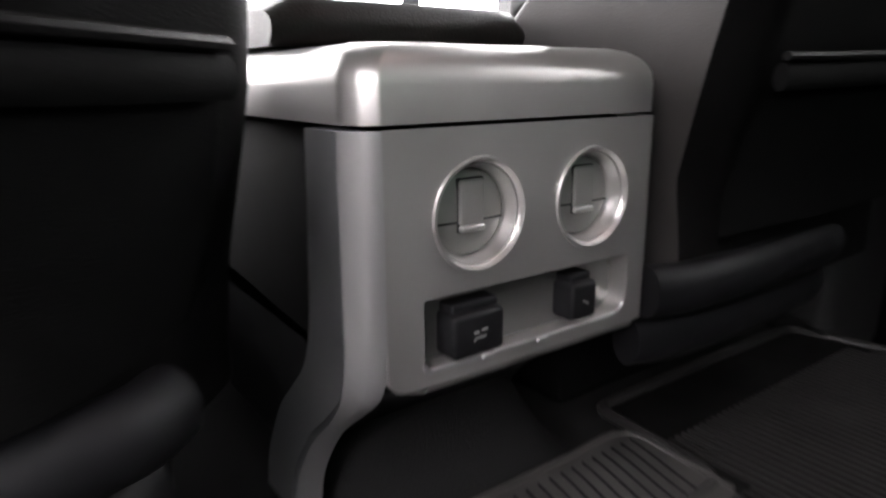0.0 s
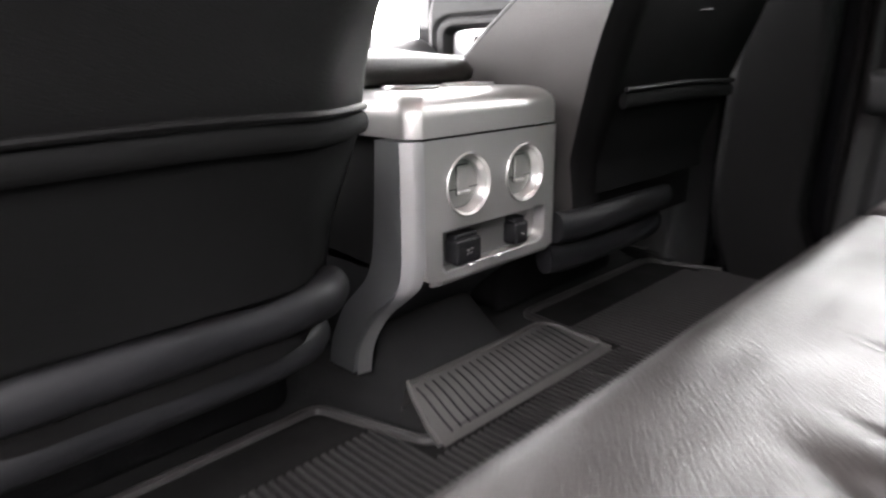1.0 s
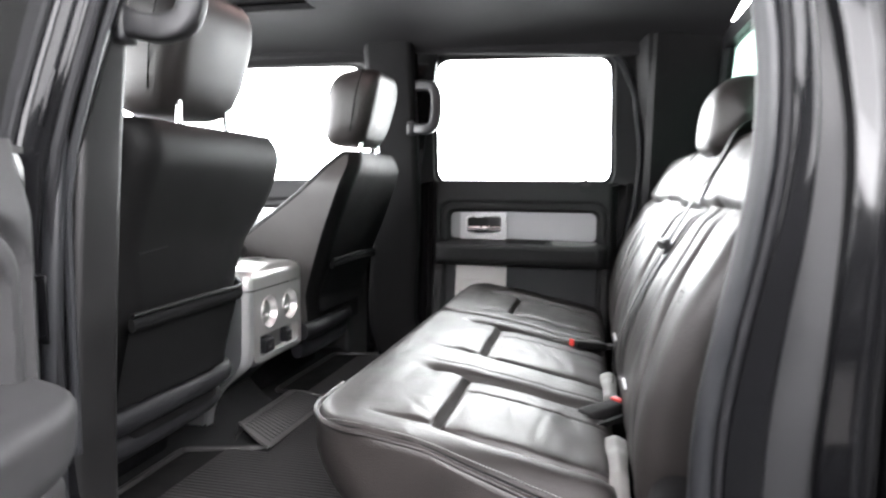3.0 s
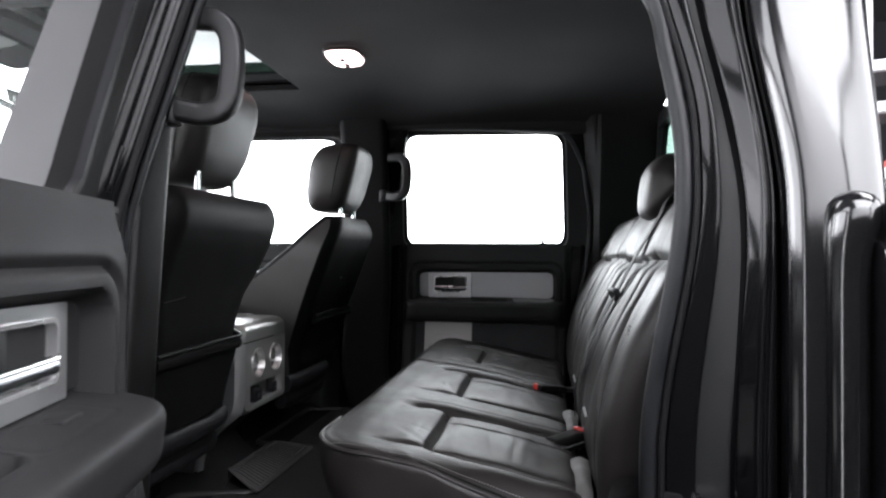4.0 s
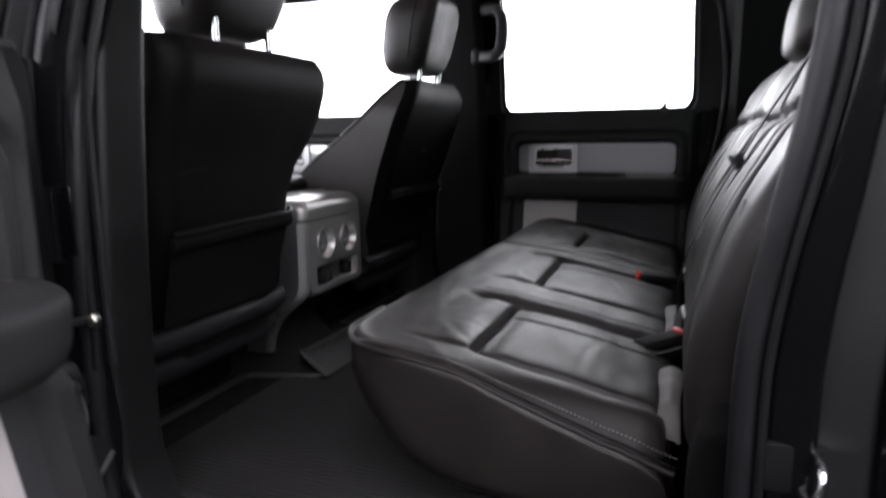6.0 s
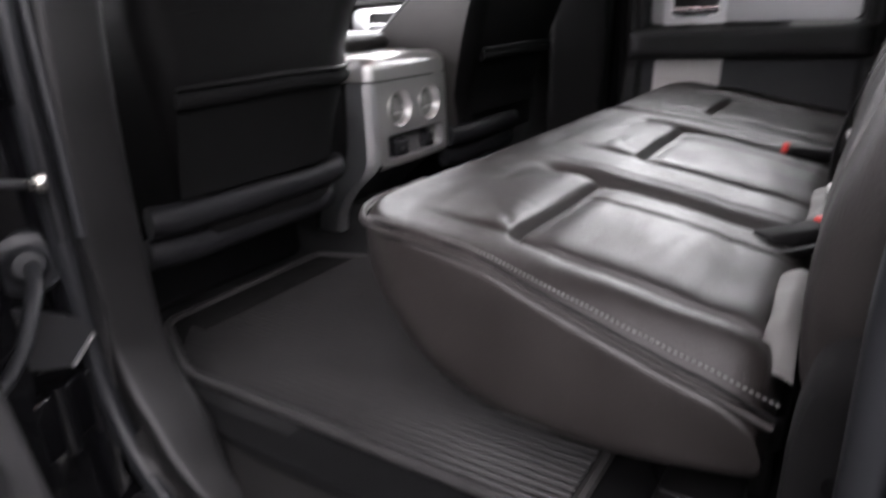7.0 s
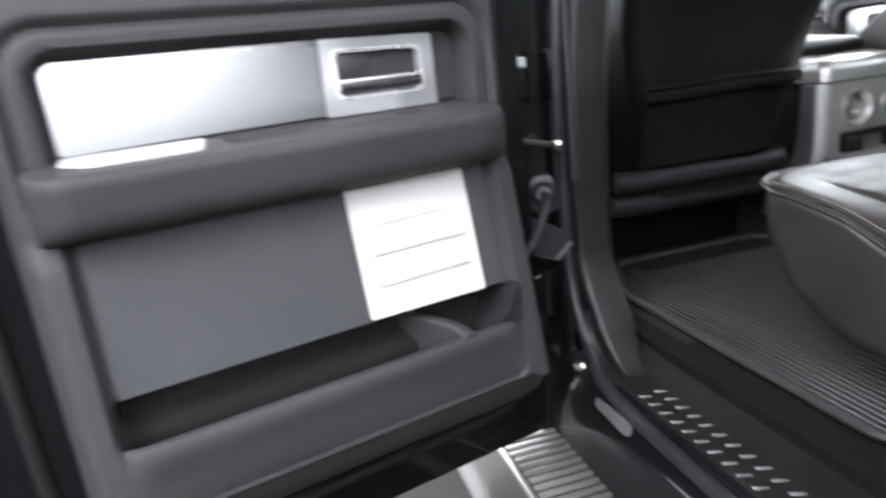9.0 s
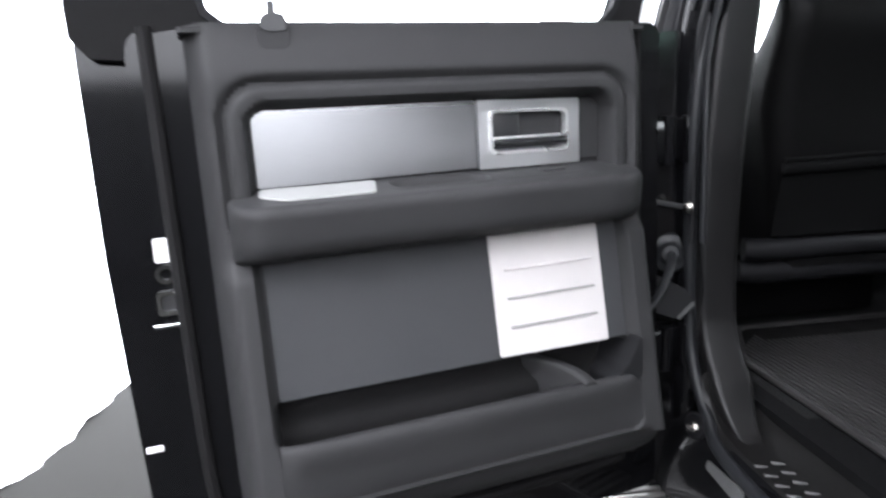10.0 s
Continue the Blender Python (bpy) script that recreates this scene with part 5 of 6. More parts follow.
# ---------------------------------------------------------------- rear bench
def cushion_top(x, y):
    """Seams, soft pads and wrinkles on the bench."""
    cut = 0.0
    wob = 0.004 * noise.noise(Vector((x * 9, y * 9, 1.3)))
    for i, (a, b) in enumerate(((-0.618, -0.334), (-0.163, 0.136), (0.345, 0.64))):
        m = (a + b) / 2
        inside = step01(x, a - 0.004, a + 0.010) * (1 - step01(x, b - 0.010, b + 0.004))
        # cross seam, with the front pad puffed up before it
        cut += 0.016 * bell(y + wob, -0.637, 0.0050) * inside + 0.005 * bell(y, -0.650, 0.018) * inside
        cut -= 0.0035 * bell(y, -0.598, 0.026) * inside
        # outer channel: soft before the cross seam, plain behind it
        cut += (0.0105 * bell(x + wob * 0.5, a, 0.0065) + 0.0045 * bell(x, a, 0.018)) * (0.28 * step01(-y, 0.50, 0.56) + 0.72 * step01(-y, 0.625, 0.66))
        # inner channel: a broad valley beside a narrow seam
        cut += (0.011 * bell(x + wob * 0.5, b + 0.004, 0.011) + 0.006 * bell(x, b + 0.004, 0.026)) * step01(-y, 0.515, 0.60)
        cut += 0.0045 * bell(x, b + 0.058, 0.0045) * step01(-y, 0.53, 0.58) - 0.004 * bell(x, b + 0.036, 0.016) * step01(-y, 0.50, 0.58)
        cut += 0.0042 * bell(x, a + (b - a) * 0.70 + 0.02 * (y + 0.64), 0.0036) * step01(-y, 0.640, 0.66)
        cut -= 0.006 * bell(x, m, 0.11) * bell(y, -0.78, 0.10)
        cut -= 0.005 * bell(x, m, 0.10) * bell(y, -0.53, 0.06)
        # creases that fan out from the corners of the pads
        for k, (cx, cy, ang, deep, long) in enumerate(((a + 0.035, -0.610, 0.9, 0.0026, 0.030), (a + 0.060, -0.590, 0.6, 0.0022, 0.035), (a + 0.10, -0.605, 1.1, 0.0016, 0.022), (b - 0.06, -0.560, -0.7, 0.0014, 0.04),
                                                       (m + 0.02, -0.735, 0.35, 0.0022, 0.055), (m - 0.03, -0.790, 0.15, 0.0024, 0.060), (m + 0.04, -0.840, 0.45, 0.0022, 0.050), (b - 0.08, -0.780, 0.6, 0.0018, 0.05))):
            ang += 0.25 * math.sin(3 * i + k)
            u = (x - cx) * math.cos(ang) + (y - cy) * math.sin(ang)
            v = -(x - cx) * math.sin(ang) + (y - cy) * math.cos(ang) + (1.2 if k % 2 else -0.9) * u * u
            cut += 0.5 * deep * bell(v, 0, 0.0070) * bell(u, 0, long)
    wr = noise.noise(Vector((x * 5, y * 16, 3.1))) * 0.0022 + noise.noise(Vector((x * 14, y * 44, 7.7))) * 0.0010
    return -cut + wr


def cushion_point(x, y, z, x0, x1, left_round, right_round):
    """Where a point of the cushion's side outline lies on the finished cushion at x."""
    front = low = 0.0
    for d, rad, plan in ((x - x0, *left_round), (x1 - x, *right_round)):
        if d < plan:
            front += plan - math.sqrt(max(0, plan ** 2 - (plan - d) ** 2))
        if d < rad:
            low += rad - math.sqrt(max(0, rad ** 2 - (rad - d) ** 2))
    y2 = y - front * step01(y, -0.80, -0.42)
    z2 = 0.20 + (z - 0.20) * (1 - low / 0.11)
    if left_round[1] > 0.1:
        z2 -= 0.052 * min(1.0, max(0.0, (-y - 0.44) / 0.49)) ** 1.9 * (1 - step01(x - x0, 0.0, 0.060)) * min(1, max(0, (z - 0.09) / 0.14))
    if z > 0.218:
        z2 += cushion_top(x, y) * step01(z, 0.215, 0.236)
    return Vector((x, y2, z2))


CUSHION_SIDE = [(-0.425, 0.225), (-0.428, 0.312), (-0.62, 0.290), (-0.912, 0.229), (-0.925, 0.12), (-0.80, 0.085), (-0.60, 0.095), (-0.49, 0.135)]


def bench_cushion(x0, x1, left_round, right_round, label):
    c = thing("bench_seat", label, "car seat", "rear bench seats")
    profile = resample(rounded(CUSHION_SIDE, [0.05, 0.035, 0.06, 0.03, 0.03, 0.05, 0.05, 0.05], 8), 300)
    xs = [x0 + (x1 - x0) * (0.5 - 0.5 * math.cos(math.pi * i / 15)) * 0.08 for i in range(16)]
    xs += span(x0 + 0.085 * (x1 - x0), x1 - 0.085 * (x1 - x0), int((x1 - x0) / 0.0042))
    xs += [x1 - (x1 - x0) * (0.5 - 0.5 * math.cos(math.pi * i / 15)) * 0.08 for i in range(15, -1, -1)]
    rings = [[cushion_point(x, p.x, p.y, x0, x1, left_round, right_round) for p in profile] for x in xs]
    body = part("cushion_body", loft(rings), LEATHER, c, "pleated black leather seat cushion", flat_angle=60)
    return c, body


left, left_body = bench_cushion(-0.705, 0.232, (0.035, 0.128), (0.022, 0.03), "black leather double rear seat with stitched channels")
right, _ = bench_cushion(0.240, 0.800, (0.022, 0.05), (0.03, 0.10), "black leather single rear seat with stitched channels")


def edge_points(d, up):
    """A line on the bench's outer end, d in from its side."""
    out = []
    for k in span(0, 1, 24):
        out.append(cushion_point(-0.50 - (0.205 - d) * k, -0.431 - d * 0.35, 0.300, -0.705, 0.232, (0.035, 0.11), (0.022, 0.03)))
    for k in span(0.03, 1.13, 50):
        y = -0.431 - d * 0.35 - 0.445 * k
        z = 0.3105 + (0.290 - 0.3105) * min(1, k / 0.42) + (0.237 - 0.290) * max(0, (k - 0.42) / 0.58)
        out.append(cushion_point(-0.705 + d, y, z, -0.705, 0.232, (0.035, 0.11), (0.022, 0.03)))
    return [p + Vector((-0.4 * up, 0, up)) for p in spline(out[::3], 4)]


def along(line, s):
    f = s * (len(line) - 1)
    i = min(len(line) - 2, int(f))
    return line[i].lerp(line[i + 1], f - i)


part("piping", tube(edge_points(0.007, 0.0012), 0.0046, 8), LEATHER, left_body, "leather piping along the outer edge")
# thin dark tube drawn as the shadow in the seam
part("seam_shadow", tube(edge_points(0.0135, 0.0002), 0.0017, 6), DARK_TRIM, left_body, "dark line painting the seam's shadow beside the piping")
STITCH = edge_points(0.021, 0.0008)
part("stitching", dashes(130, lambda s: along(STITCH, s), 0.0006, 0.0007), GREY_VENT, left_body, "pale grey stitching")
part("underframe", box(-0.56, 0.72, -0.93, -0.66, 0.055, 0.100, 0.01), DARK_TRIM, left, "black seat underframe")
for x in (-0.53, 0.0):
    part("leg", box(x - 0.02, x + 0.02, -0.92, -0.72, -0.014, 0.06, 0.006), DARK_TRIM, left)
part("leg", box(0.68, 0.72, -0.92, -0.72, -0.014, 0.06, 0.006), DARK_TRIM, right)
part("foot_cover", loft([[Vector((x, y, z)) for y, z in rounded([(-0.812, -0.013), (-0.820, 0.030), (-0.838, 0.046), (-0.905, 0.048), (-0.905, -0.013)], 0.012)] for x in span(-0.665, -0.600, 5)]), PILLAR, left, "grey plastic cover over the seat foot")
part("foot_rail", tube([(-0.670, -0.905, 0.051), (-0.668, -0.832, 0.051), (-0.640, -0.815, 0.050), (-0.560, -0.812, 0.050)], 0.0022, 8), DARK_CHROME, left, "bare steel edge of the seat frame")


def back_fold(x, z):
    """A few broad pleats that fan out below the upper pillow, and soft creases."""
    cut = 0.0
    for a, b in ((-0.62, -0.29), (-0.17, 0.15), (0.33, 0.64)):
        m = (a + b) / 2
        low = 1 - step01(z, 0.585, 0.640)
        for c in (a, b):
            lean_in = c + (m - c) * 0.42 * step01(z, 0.25, 0.62)
            cut += 0.016 * bell(x, lean_in, 0.013) * low
        cut += 0.010 * bell(x, m + 0.012 * math.sin(z * 11), 0.012) * low * step01(z, 0.34, 0.52)
        cut -= 0.020 * bell(x, m, 0.13) * bell(z, 0.700, 0.045)
        for c in (m - 0.075, m + 0.075):
            cut -= 0.009 * bell(x, c, 0.045) * bell(z, 0.45, 0.13)
        cut += 0.010 * bell(x, m, 0.02) * bell(z, 0.622, 0.02)
    cut += 0.015 * bell(z, 0.624 + 0.006 * math.sin(x * 9), 0.012)
    wr = noise.noise(Vector((x * 11, z * 4, 9.1))) * 0.0035 + noise.noise(Vector((x * 34, z * 14, 2.7))) * 0.0011
    return cut + wr


def bench_back(x0, x1, c):
    profile = resample(rounded([(-0.938, 0.19), (-0.930, 0.33), (-0.975, 0.48), (-1.060, 0.635), (-1.130, 0.765), (-1.20, 0.775), (-1.245, 0.70), (-1.18, 0.40), (-1.06, 0.17)], [0.04, 0.1, 0.1, 0.1, 0.05, 0.04, 0.06, 0.1, 0.04], 8), 130)
    n = int((x1 - x0) / 0.0065)
    rings = []
    for x in span(x0, x1, n):
        e = min(x - x0, x1 - x)
        r = 0.04
        low = r - math.sqrt(max(0, r * r - max(0, r - e) ** 2))
        ring = []
        for p in profile:
            y, z = p.x, p.y
            fore = step01(y, -1.21 + 0.30 * (0.77 - z), -1.075 + 0.27 * (0.77 - z))
            ring.append(Vector((x, y - (low + back_fold(x, z)) * fore, z - low * step01(z, 0.5, 0.77))))
        rings.append(ring)
    return part("backrest_body", loft(rings), LEATHER, c, "pleated black leather backrest", flat_angle=60)


back_l_body = bench_back(-0.705, 0.232, left)
bench_back(0.240, 0.800, right)
part("stitching", dashes(46, lambda s: Vector((-0.655 + 0.02 * s, -0.938 - 0.055 * s ** 1.5, 0.22 + 0.30 * s)), 0.0010, 0.0010), GREY_VENT, back_l_body, "pale double stitching")
part("stitching", dashes(46, lambda s: Vector((-0.640 + 0.02 * s, -0.938 - 0.055 * s ** 1.5, 0.22 + 0.30 * s)), 0.0010, 0.0010), GREY_VENT, back_l_body)


def rear_headrest(cx):
    h = thing("rear_headrest", "black leather rear headrest on the bench back", "headrest", "rear headrests")
    rings = []
    for k in span(-1, 1, 13):
        w = 0.055 * (1 - abs(k) ** 4) ** 0.45 + 0.002
        g = 0.078 * (1 - abs(k) ** 4) ** 0.45 + 0.002
        rings.append([Vector((cx + 0.12 * k, -1.142 + w * math.copysign(abs(math.cos(a)) ** 0.7, math.cos(a)) - 0.2 * g * math.sin(a), 0.806 + g * math.copysign(abs(math.sin(a)) ** 0.7, math.sin(a)))) for a in span(0, 2 * math.pi * 23 / 24, 24)])
    part("pad", loft(rings), LEATHER, h)
    for x in (cx - 0.05, cx + 0.05):
        part("post", tube([(x, -1.150, 0.70), (x, -1.145, 0.74), (x, -1.14, 0.78)], 0.006, 10, up=(1, 0, 0)), CHROME, h)


rear_headrest(-0.13)


# belts, buckles and straps on the bench
def buckle(x, y, z, turn, tilt=8, tray=True):
    b = thing("seat_belt_buckle", "black seat belt buckle with a red release button", "seat belt", "bench buckles")
    m = pose(x, y, z, tilt, 0, turn)
    part("housing", turned(box(-0.020, 0.020, -0.100, -0.004, -0.012, 0.010, 0.008), m), DARK_TRIM, b)
    w, h = (0.015, 0.014) if tray else (0.010, 0.013)
    part("release_button", turned(box(-w, w, -0.010 if tray else -0.003, 0.002, -0.006, h, 0.002), m), RED, b, "bright red release button")
    part("stalk", turned(box(-0.014, 0.014, -0.135, -0.095, -0.008, 0.005, 0.003), m), BELT, b)
    if tray:
        out = rounded([(-0.040, -0.132), (0.040, -0.132), (0.040, 0.002), (-0.040, 0.002)], 0.038, 8)
        hole = rounded([(-0.031, -0.123), (0.031, -0.123), (0.031, -0.007), (-0.031, -0.007)], 0.030, 8)
        rim = ringed(out, hole, 0.010, lambda a, c, h: Vector((a, c, -0.012 + h)))
        part("tray", turned(rim, m), LEATHER_SIDE, b, "black oval rim round the buckle")
        part("tray_floor", turned(plate(hole, 0.003, lambda a, c, h: Vector((a, c, -0.016 + h))), m), CLOTH, b)


buckle(-0.312, -0.930, 0.242, 226, 3)
buckle(0.122, -0.824, 0.254, 28, 7, False)


def anchor_tag(x, y, z):
    t = thing("anchor_tag", "small white cloth tag sewn to the bench back", "tag", "bench anchor tags")
    part("tag", turned(box(-0.008, 0.008, -0.0015, 0.0015, -0.010, 0.010, 0.001, 1), pose(x, y, z, -10, 18, 8)), WHITE_MARK, t)


anchor_tag(-0.42, -0.930, 0.316)
anchor_tag(-0.03, -0.928, 0.312)


def strap(x0, x1, y, z):
    s = thing("webbing_strap", "pale grey webbing strap lying in the seat gap", "strap", "bench straps")
    rings = []
    for k in span(0, 1, 24):
        x = x0 + (x1 - x0) * k
        rise = 0.010 * math.sin(math.pi * k) - 0.030 * (1 - step01(k, 0.0, 0.16)) - 0.020 * step01(k, 0.88, 1.0) + 0.002 * math.sin(k * 19)
        rings.append([Vector((x, y + a * (1 - 0.15 * math.sin(k * 7)), z + b + rise)) for a, b in rounded([(-0.017, -0.006), (0.0, 0.001), (0.017, -0.005), (0.016, -0.001), (0.0, 0.006), (-0.016, -0.002)], 0.004, 2)])
    part("band", loft(rings), WEBBING, s)
    return s


strap(-0.640, -0.425, -0.917, 0.226)
strap(-0.278, -0.040, -0.914, 0.230)

belt = thing("shoulder_belt", "black shoulder belt hanging over the bench back with its tongue", "seat belt")
line = spline([(-0.250, -1.190, 0.786), (-0.262, -1.130, 0.776), (-0.270, -1.098, 0.716), (-0.280, -1.052, 0.640), (-0.292, -1.012, 0.566), (-0.290, -0.972, 0.492), (-0.262, -0.940, 0.410), (-0.220, -0.922, 0.330), (-0.200, -0.922, 0.262)], 8)
part("webbing", sweep(line, rounded([(-0.0225, -0.001), (0.0225, -0.001), (0.0225, 0.001), (-0.0225, 0.001)], 0.0008, 1), up=(0, 1, 0.4)), BELT, belt)
tongue = part("tongue", turned(box(-0.030, 0.030, -0.007, 0.007, -0.018, 0.016, 0.006), pose(-0.292, -1.004, 0.552, -28, 0, 10)), PLASTIC_DARK, belt, "black belt tongue")
part("latch_plate", turned(box(-0.013, 0.013, -0.002, 0.002, -0.044, -0.016, 0.001), pose(-0.292, -1.004, 0.552, -28, 0, 10)), DARK_CHROME, tongue, "steel latch plate")

hinge = thing("seat_hinge_cover", "black plastic hinge cover beside the rear backrest", "cover")
plan = rounded([(-0.937, -0.012), (-0.941, 0.225), (-0.952, 0.272), (-0.972, 0.287), (-1.02, 0.285), (-1.04, -0.012)], [0.004, 0.03, 0.02, 0.02, 0.01, 0.004])
rings = []
for x, size in ((-0.714, 0.97), (-0.718, 1.0), (-0.755, 1.0), (-0.764, 0.975), (-0.768, 0.93)):
    rings.append([Vector((x, -0.985 + (p.x + 0.985) * size, 0.10 + (p.y - 0.10) * size)) for p in plan])
cover = part("cover", loft(rings), DARK_TRIM, hinge)
part("bolt_hole", tube([(-0.766, -0.976, 0.185), (-0.768, -0.976, 0.185), (-0.7695, -0.976, 0.185)], 0.009, 16, up=(0, 0, 1)), CLOTH, cover, "dark bolt hole")

# ---------------------------------------------------------------- pillar fittings
def grab_handle(s, y0, label):
    g = thing("grab_handle", label, "handle", "pillar grab handles")
    x = s * (0.785 if s < 0 else 0.765)
    line = spline([(x - s * 0.0, y0, 0.878), (x - s * 0.015, y0 - 0.045, 0.874), (x - s * 0.02, y0 - 0.080, 0.890), (x - s * 0.02, y0 - 0.090, 0.94), (x - s * 0.02, y0 - 0.088, 1.0), (x - s * 0.015, y0 - 0.070, 1.028), (x - s * 0.01, y0 - 0.04, 1.034), (x + s * 0.0, y0, 1.034)], 7)
    part("grip", sweep(line, rounded([(-0.019, -0.015), (0.019, -0.015), (0.019, 0.015), (-0.019, 0.015)], 0.011), up=(1, 0, 0)), PLASTIC_DARK, g)
    for z in (0.878, 1.034):
        part("mount", box(min(x - 0.02, x + 0.02), max(x - 0.02, x + 0.02), y0 - 0.005, y0 + 0.025, z - 0.026, z + 0.026, 0.008), PLASTIC_DARK, g)


grab_handle(-1, -0.235, "charcoal plastic grab handle on the door pillar")
grab_handle(1, -0.215, "charcoal plastic grab handle on the far pillar")

lamp = thing("dome_lamp", "lit dome lamp set in the black headliner", "lamp")
part("lens", loft([[Vector((0.063 + a * 0.066 * k, -0.26 + b * 0.050 * k, 1.232 - h)) for a, b in [(math.copysign(abs(math.cos(t)) ** 0.6, math.cos(t)), math.copysign(abs(math.sin(t)) ** 0.6, math.sin(t))) for t in span(0, 2 * math.pi * 23 / 24, 24)]] for k, h in ((1.0, 0.0), (0.98, 0.010), (0.85, 0.017), (0.4, 0.020), (0.05, 0.0205))]), LENS, lamp, "glowing warm lens")
for dx in (-0.022, 0.022):
    part("lamp_switch", box(0.063 + dx - 0.012, 0.063 + dx + 0.012, -0.268, -0.252, 1.208, 1.2135, 0.002), PLASTIC, lamp, "small grey lamp switch")
part("rim", loft([[Vector((0.063 + a * 0.066 * k, -0.26 + b * 0.050 * k, 1.236 - h)) for a, b in [(math.copysign(abs(math.cos(t)) ** 0.6, math.cos(t)), math.copysign(abs(math.sin(t)) ** 0.6, math.sin(t))) for t in span(0, 2 * math.pi * 23 / 24, 24)]] for k, h in ((1.12, 0.0), (1.12, 0.008), (1.02, 0.010), (1.02, 0.0))], cap=False), PLASTIC_DARK, lamp)

mirror = thing("rear_view_mirror", "black rear-view mirror hanging at the windscreen", "mirror")
part("shell", turned(box(-0.13, 0.13, -0.02, 0.025, -0.035, 0.035, 0.02), pose(-0.02, 0.82, 1.135, -8, 0, 20)), PLASTIC_DARK, mirror)
part("glass", turned(box(-0.122, 0.122, -0.0225, -0.0205, -0.028, 0.028, 0.0), pose(-0.02, 0.82, 1.135, -8, 0, 20)), MIRROR, mirror)
part("stem", tube([(-0.02, 0.83, 1.15), (-0.01, 0.86, 1.19), (0, 0.87, 1.20)], 0.010), PLASTIC_DARK, mirror)

visor = thing("sun_visor", "dark sun visor folded against the headliner with pale patches", "sun visor")
visor_body = part("panel", plate(rounded([(-0.58, 0.50), (-0.42, 0.52), (-0.10, 0.56), (-0.10, 0.70), (-0.60, 0.68)], 0.03), 0.012, lambda a, b, h: Vector((a, b, 1.200 - 0.02 * step01(b, 0.5, 0.7) + h))), DARK_TRIM, visor)
for x in (-0.455, -0.315):
    part("pale_patch", plate(rounded([(x - 0.055, 0.525), (x + 0.05, 0.535), (x + 0.05, 0.635), (x - 0.055, 0.625)], 0.008), 0.003, lambda a, b, h: Vector((a, b, 1.196 - 0.02 * step01(b, 0.5, 0.7) + h))), VISOR, visor_body, "pale vanity flap")
sticker = thing("windscreen_strip", "pale sticker strip with dark marks along the windscreen top", "sticker")
part("strip", sheet(lambda u, v: Vector((u, 0.795 - 0.10 * (u / 0.74) ** 2 + 0.055 * v, 1.150 - 0.042 * v)), span(-0.45, 0.45, 10), span(0, 1, 3)), VISOR, sticker)
for k in range(7):
    u = -0.20 + k * 0.055
    part("mark", box(u, u + 0.035 + 0.008 * (k % 3), 0.812, 0.816, 1.126, 1.138), PLASTIC_DARK, sticker)

# hinge-side fittings on the door pillar
def bolt(x, y, z, r, label):
    b = thing("door_bolt", label, "bolt", "door hinge bolts")
    bm = bmesh.new()
    bmesh.ops.create_cone(bm, cap_ends=True, segments=6, radius1=r, radius2=r * 0.9, depth=0.012)
    part("head", turned(bm, Matrix.Translation((x, y, z)) @ pose(0, 0, 0, 0, -90, 0)), BRASS, b, smooth=False)
    bm = bmesh.new()
    bmesh.ops.create_cone(bm, cap_ends=True, segments=20, radius1=r * 1.5, radius2=r * 1.4, depth=0.004)
    part("washer", turned(bm, Matrix.Translation((x + 0.007, y, z)) @ pose(0, 0, 0, 0, -90, 0)), BRASS, b)


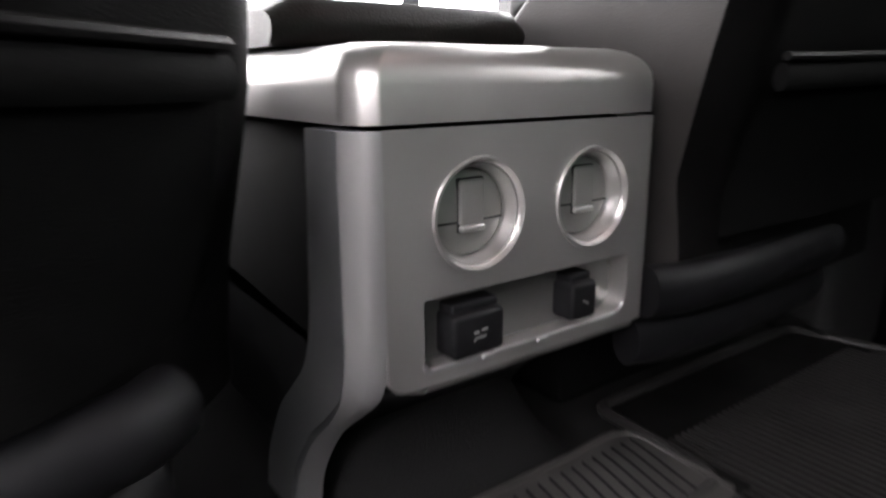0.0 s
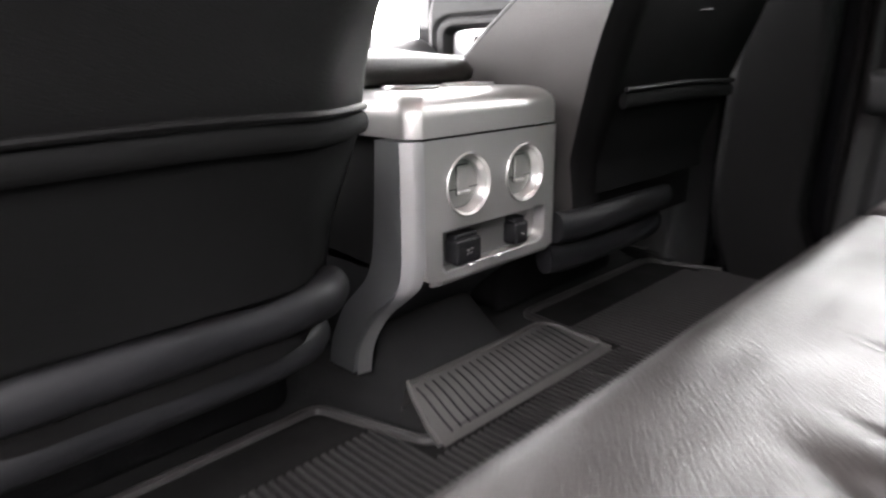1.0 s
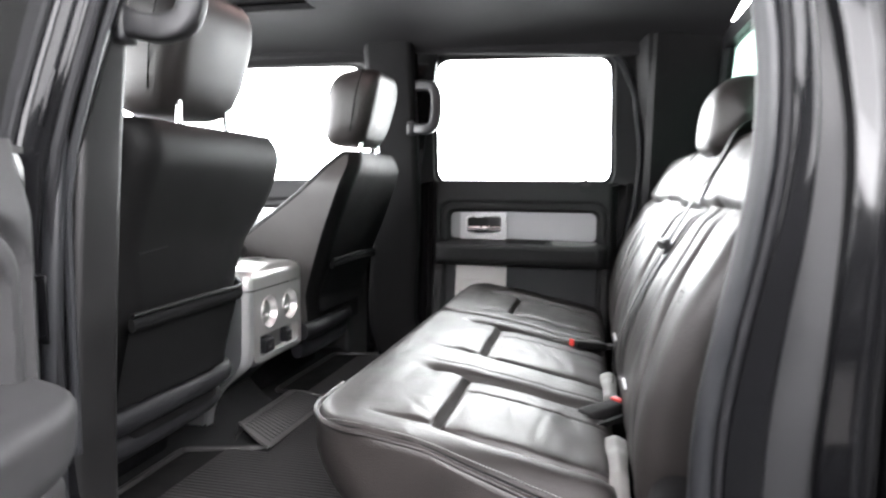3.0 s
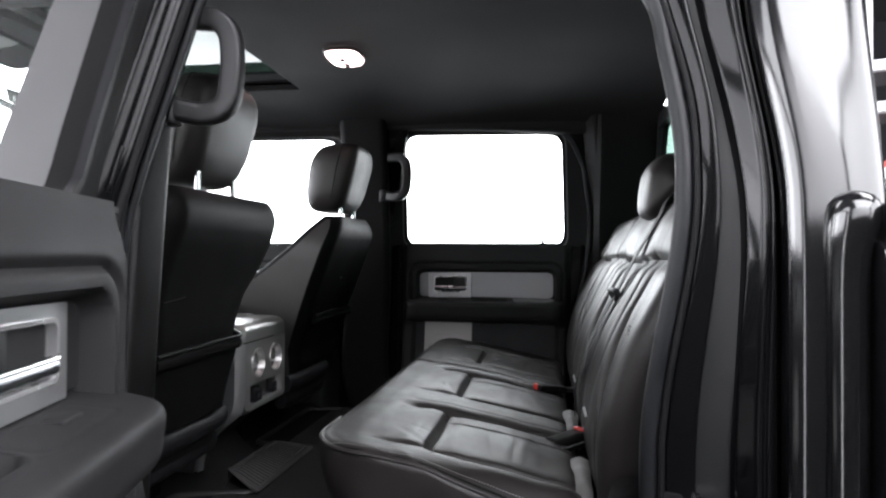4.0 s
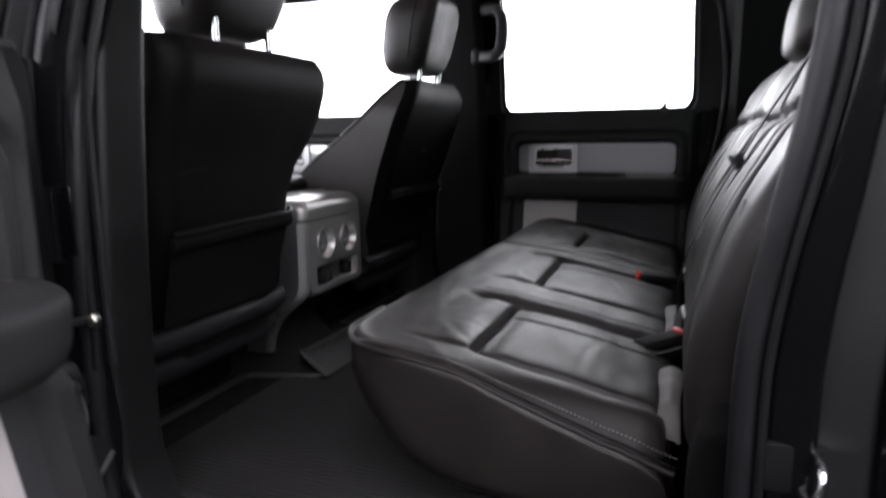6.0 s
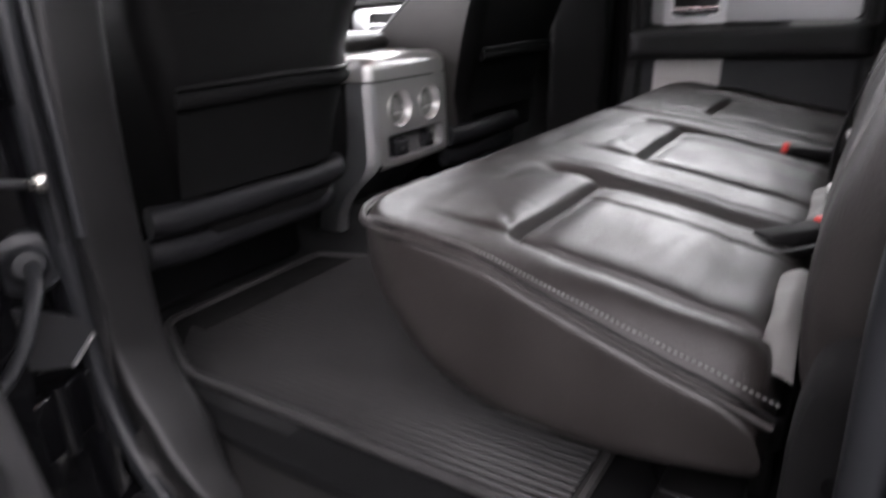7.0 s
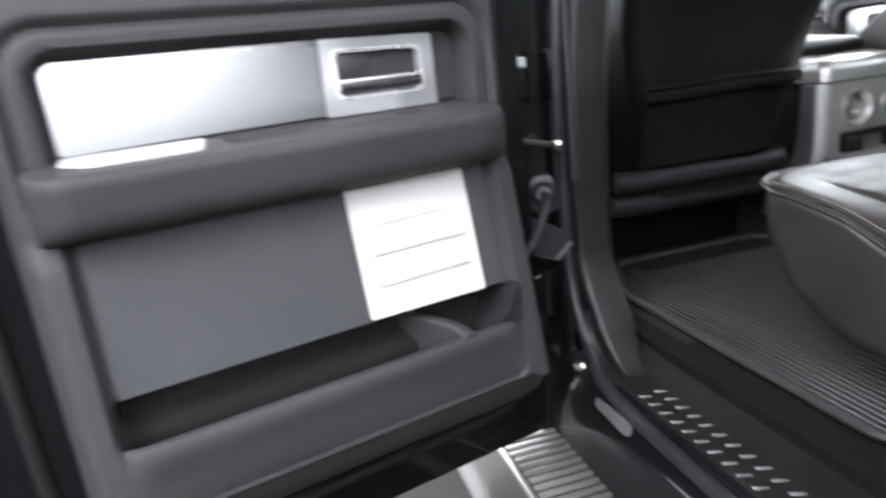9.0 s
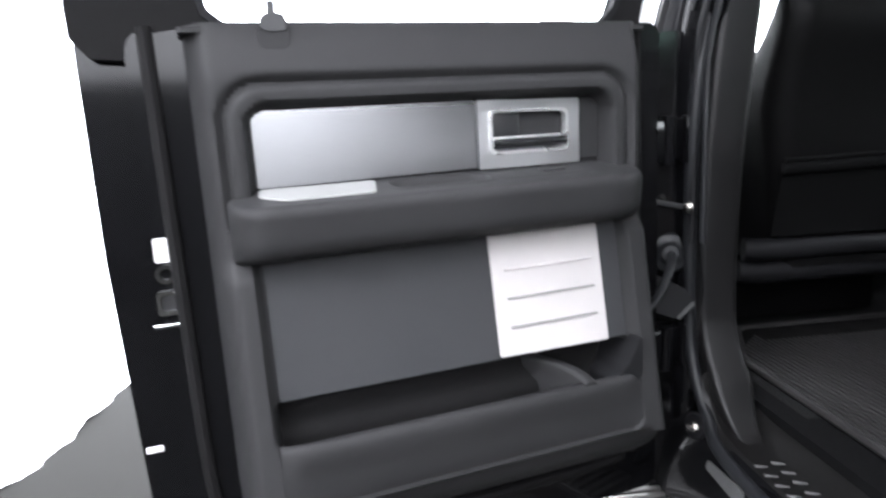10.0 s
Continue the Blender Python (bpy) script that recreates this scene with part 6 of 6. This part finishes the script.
bolt(-0.919, -0.222, 0.375, 0.008, "bright bolt head on the black door jamb")
bolt(-0.919, -0.265, -0.052, 0.008, "bright bolt head above the black sill")
wire = thing("wire_boot", "black rubber wiring boot between door and pillar", "rubber boot")
line = spline([(-0.925, -0.180, 0.277), (-0.935, -0.205, 0.274), (-0.952, -0.232, 0.258), (-0.985, -0.262, 0.222), (-1.02, -0.285, 0.200), (-1.06, -0.300, 0.190)], 6)
part("hose", tube(line, 0.0085, 14), SEAL, wire, "smooth rubber hose")
turn = Vector((-0.32, -0.94, 0.10)).to_track_quat("Z", "Y").to_matrix().to_4x4()
disc = loft([[Vector((r * math.cos(a), r * math.sin(a), h)) for a in span(0, 2 * math.pi * 31 / 32, 32)] for r, h in ((0.036, -0.012), (0.040, -0.004), (0.040, 0.002), (0.036, 0.007), (0.026, 0.008), (0.020, 0.012), (0.016, 0.020), (0.004, 0.021))])
part("flange", turned(disc, Matrix.Translation((-0.924, -0.168, 0.277)) @ turn), SEAL, wire, "round grey rubber flange")
check = thing("door_check", "black steel door check strap at the pillar", "door check")
part("arm", turned(box(-0.13, 0.0, -0.004, 0.004, -0.005, 0.005, 0.002), pose(-0.915, -0.215, 0.373, 0, 14, 22)), PLASTIC_DARK, check)
wedge = thing("hinge_bracket", "black steel wedge bracket bolted to the door pillar", "bracket")
outline = rounded([(-0.975, 0.228), (-0.955, 0.236), (-0.906, 0.209), (-0.888, 0.180), (-0.922, 0.150), (-0.970, 0.168)], 0.006)
body = part("plate", plate(outline, 0.030, lambda a, b, h: Vector((a, -0.205 + h, b)), r=0.003), PLASTIC_DARK, wedge)
part("worn_edge", tube([(-0.889, -0.2055, 0.180), (-0.905, -0.2055, 0.1655), (-0.921, -0.2055, 0.151)], 0.004, 8, up=(0, 1, 0)), WORN, body, "pale worn edge of the bracket")
boss = thing("sill_plug", "round black rubber plug at the foot of the pillar", "plug")
disc = loft([[Vector((r * math.cos(a), r * math.sin(a), h)) for a in span(0, 2 * math.pi * 23 / 24, 24)] for r, h in ((0.026, -0.012), (0.027, 0.0), (0.024, 0.004), (0.004, 0.005))])
part("plug", turned(disc, Matrix.Translation((-0.908, -0.262, -0.052)) @ Vector((-0.9, -0.35, 0.2)).to_track_quat("Z", "Y").to_matrix().to_4x4()), RUBBER, boss)
for z in (0.50, 0.09):
    h = part("hinge", box(-0.908, -0.90, -0.20, -0.15, z - 0.045, z + 0.045, 0.003), JAMB, truck, "black painted steel door hinge")
    part("leaf", turned(box(-0.15, 0.0, -0.010, 0.010, -0.04, 0.04, 0.006), pose(-0.905, -0.175, z, 0, 0, 25)), JAMB, h)
    part("knuckle", tube([(-0.945, -0.20, z - 0.045), (-0.945, -0.20, z), (-0.945, -0.20, z + 0.045)], 0.014, 12, up=(1, 0, 0)), JAMB, h)
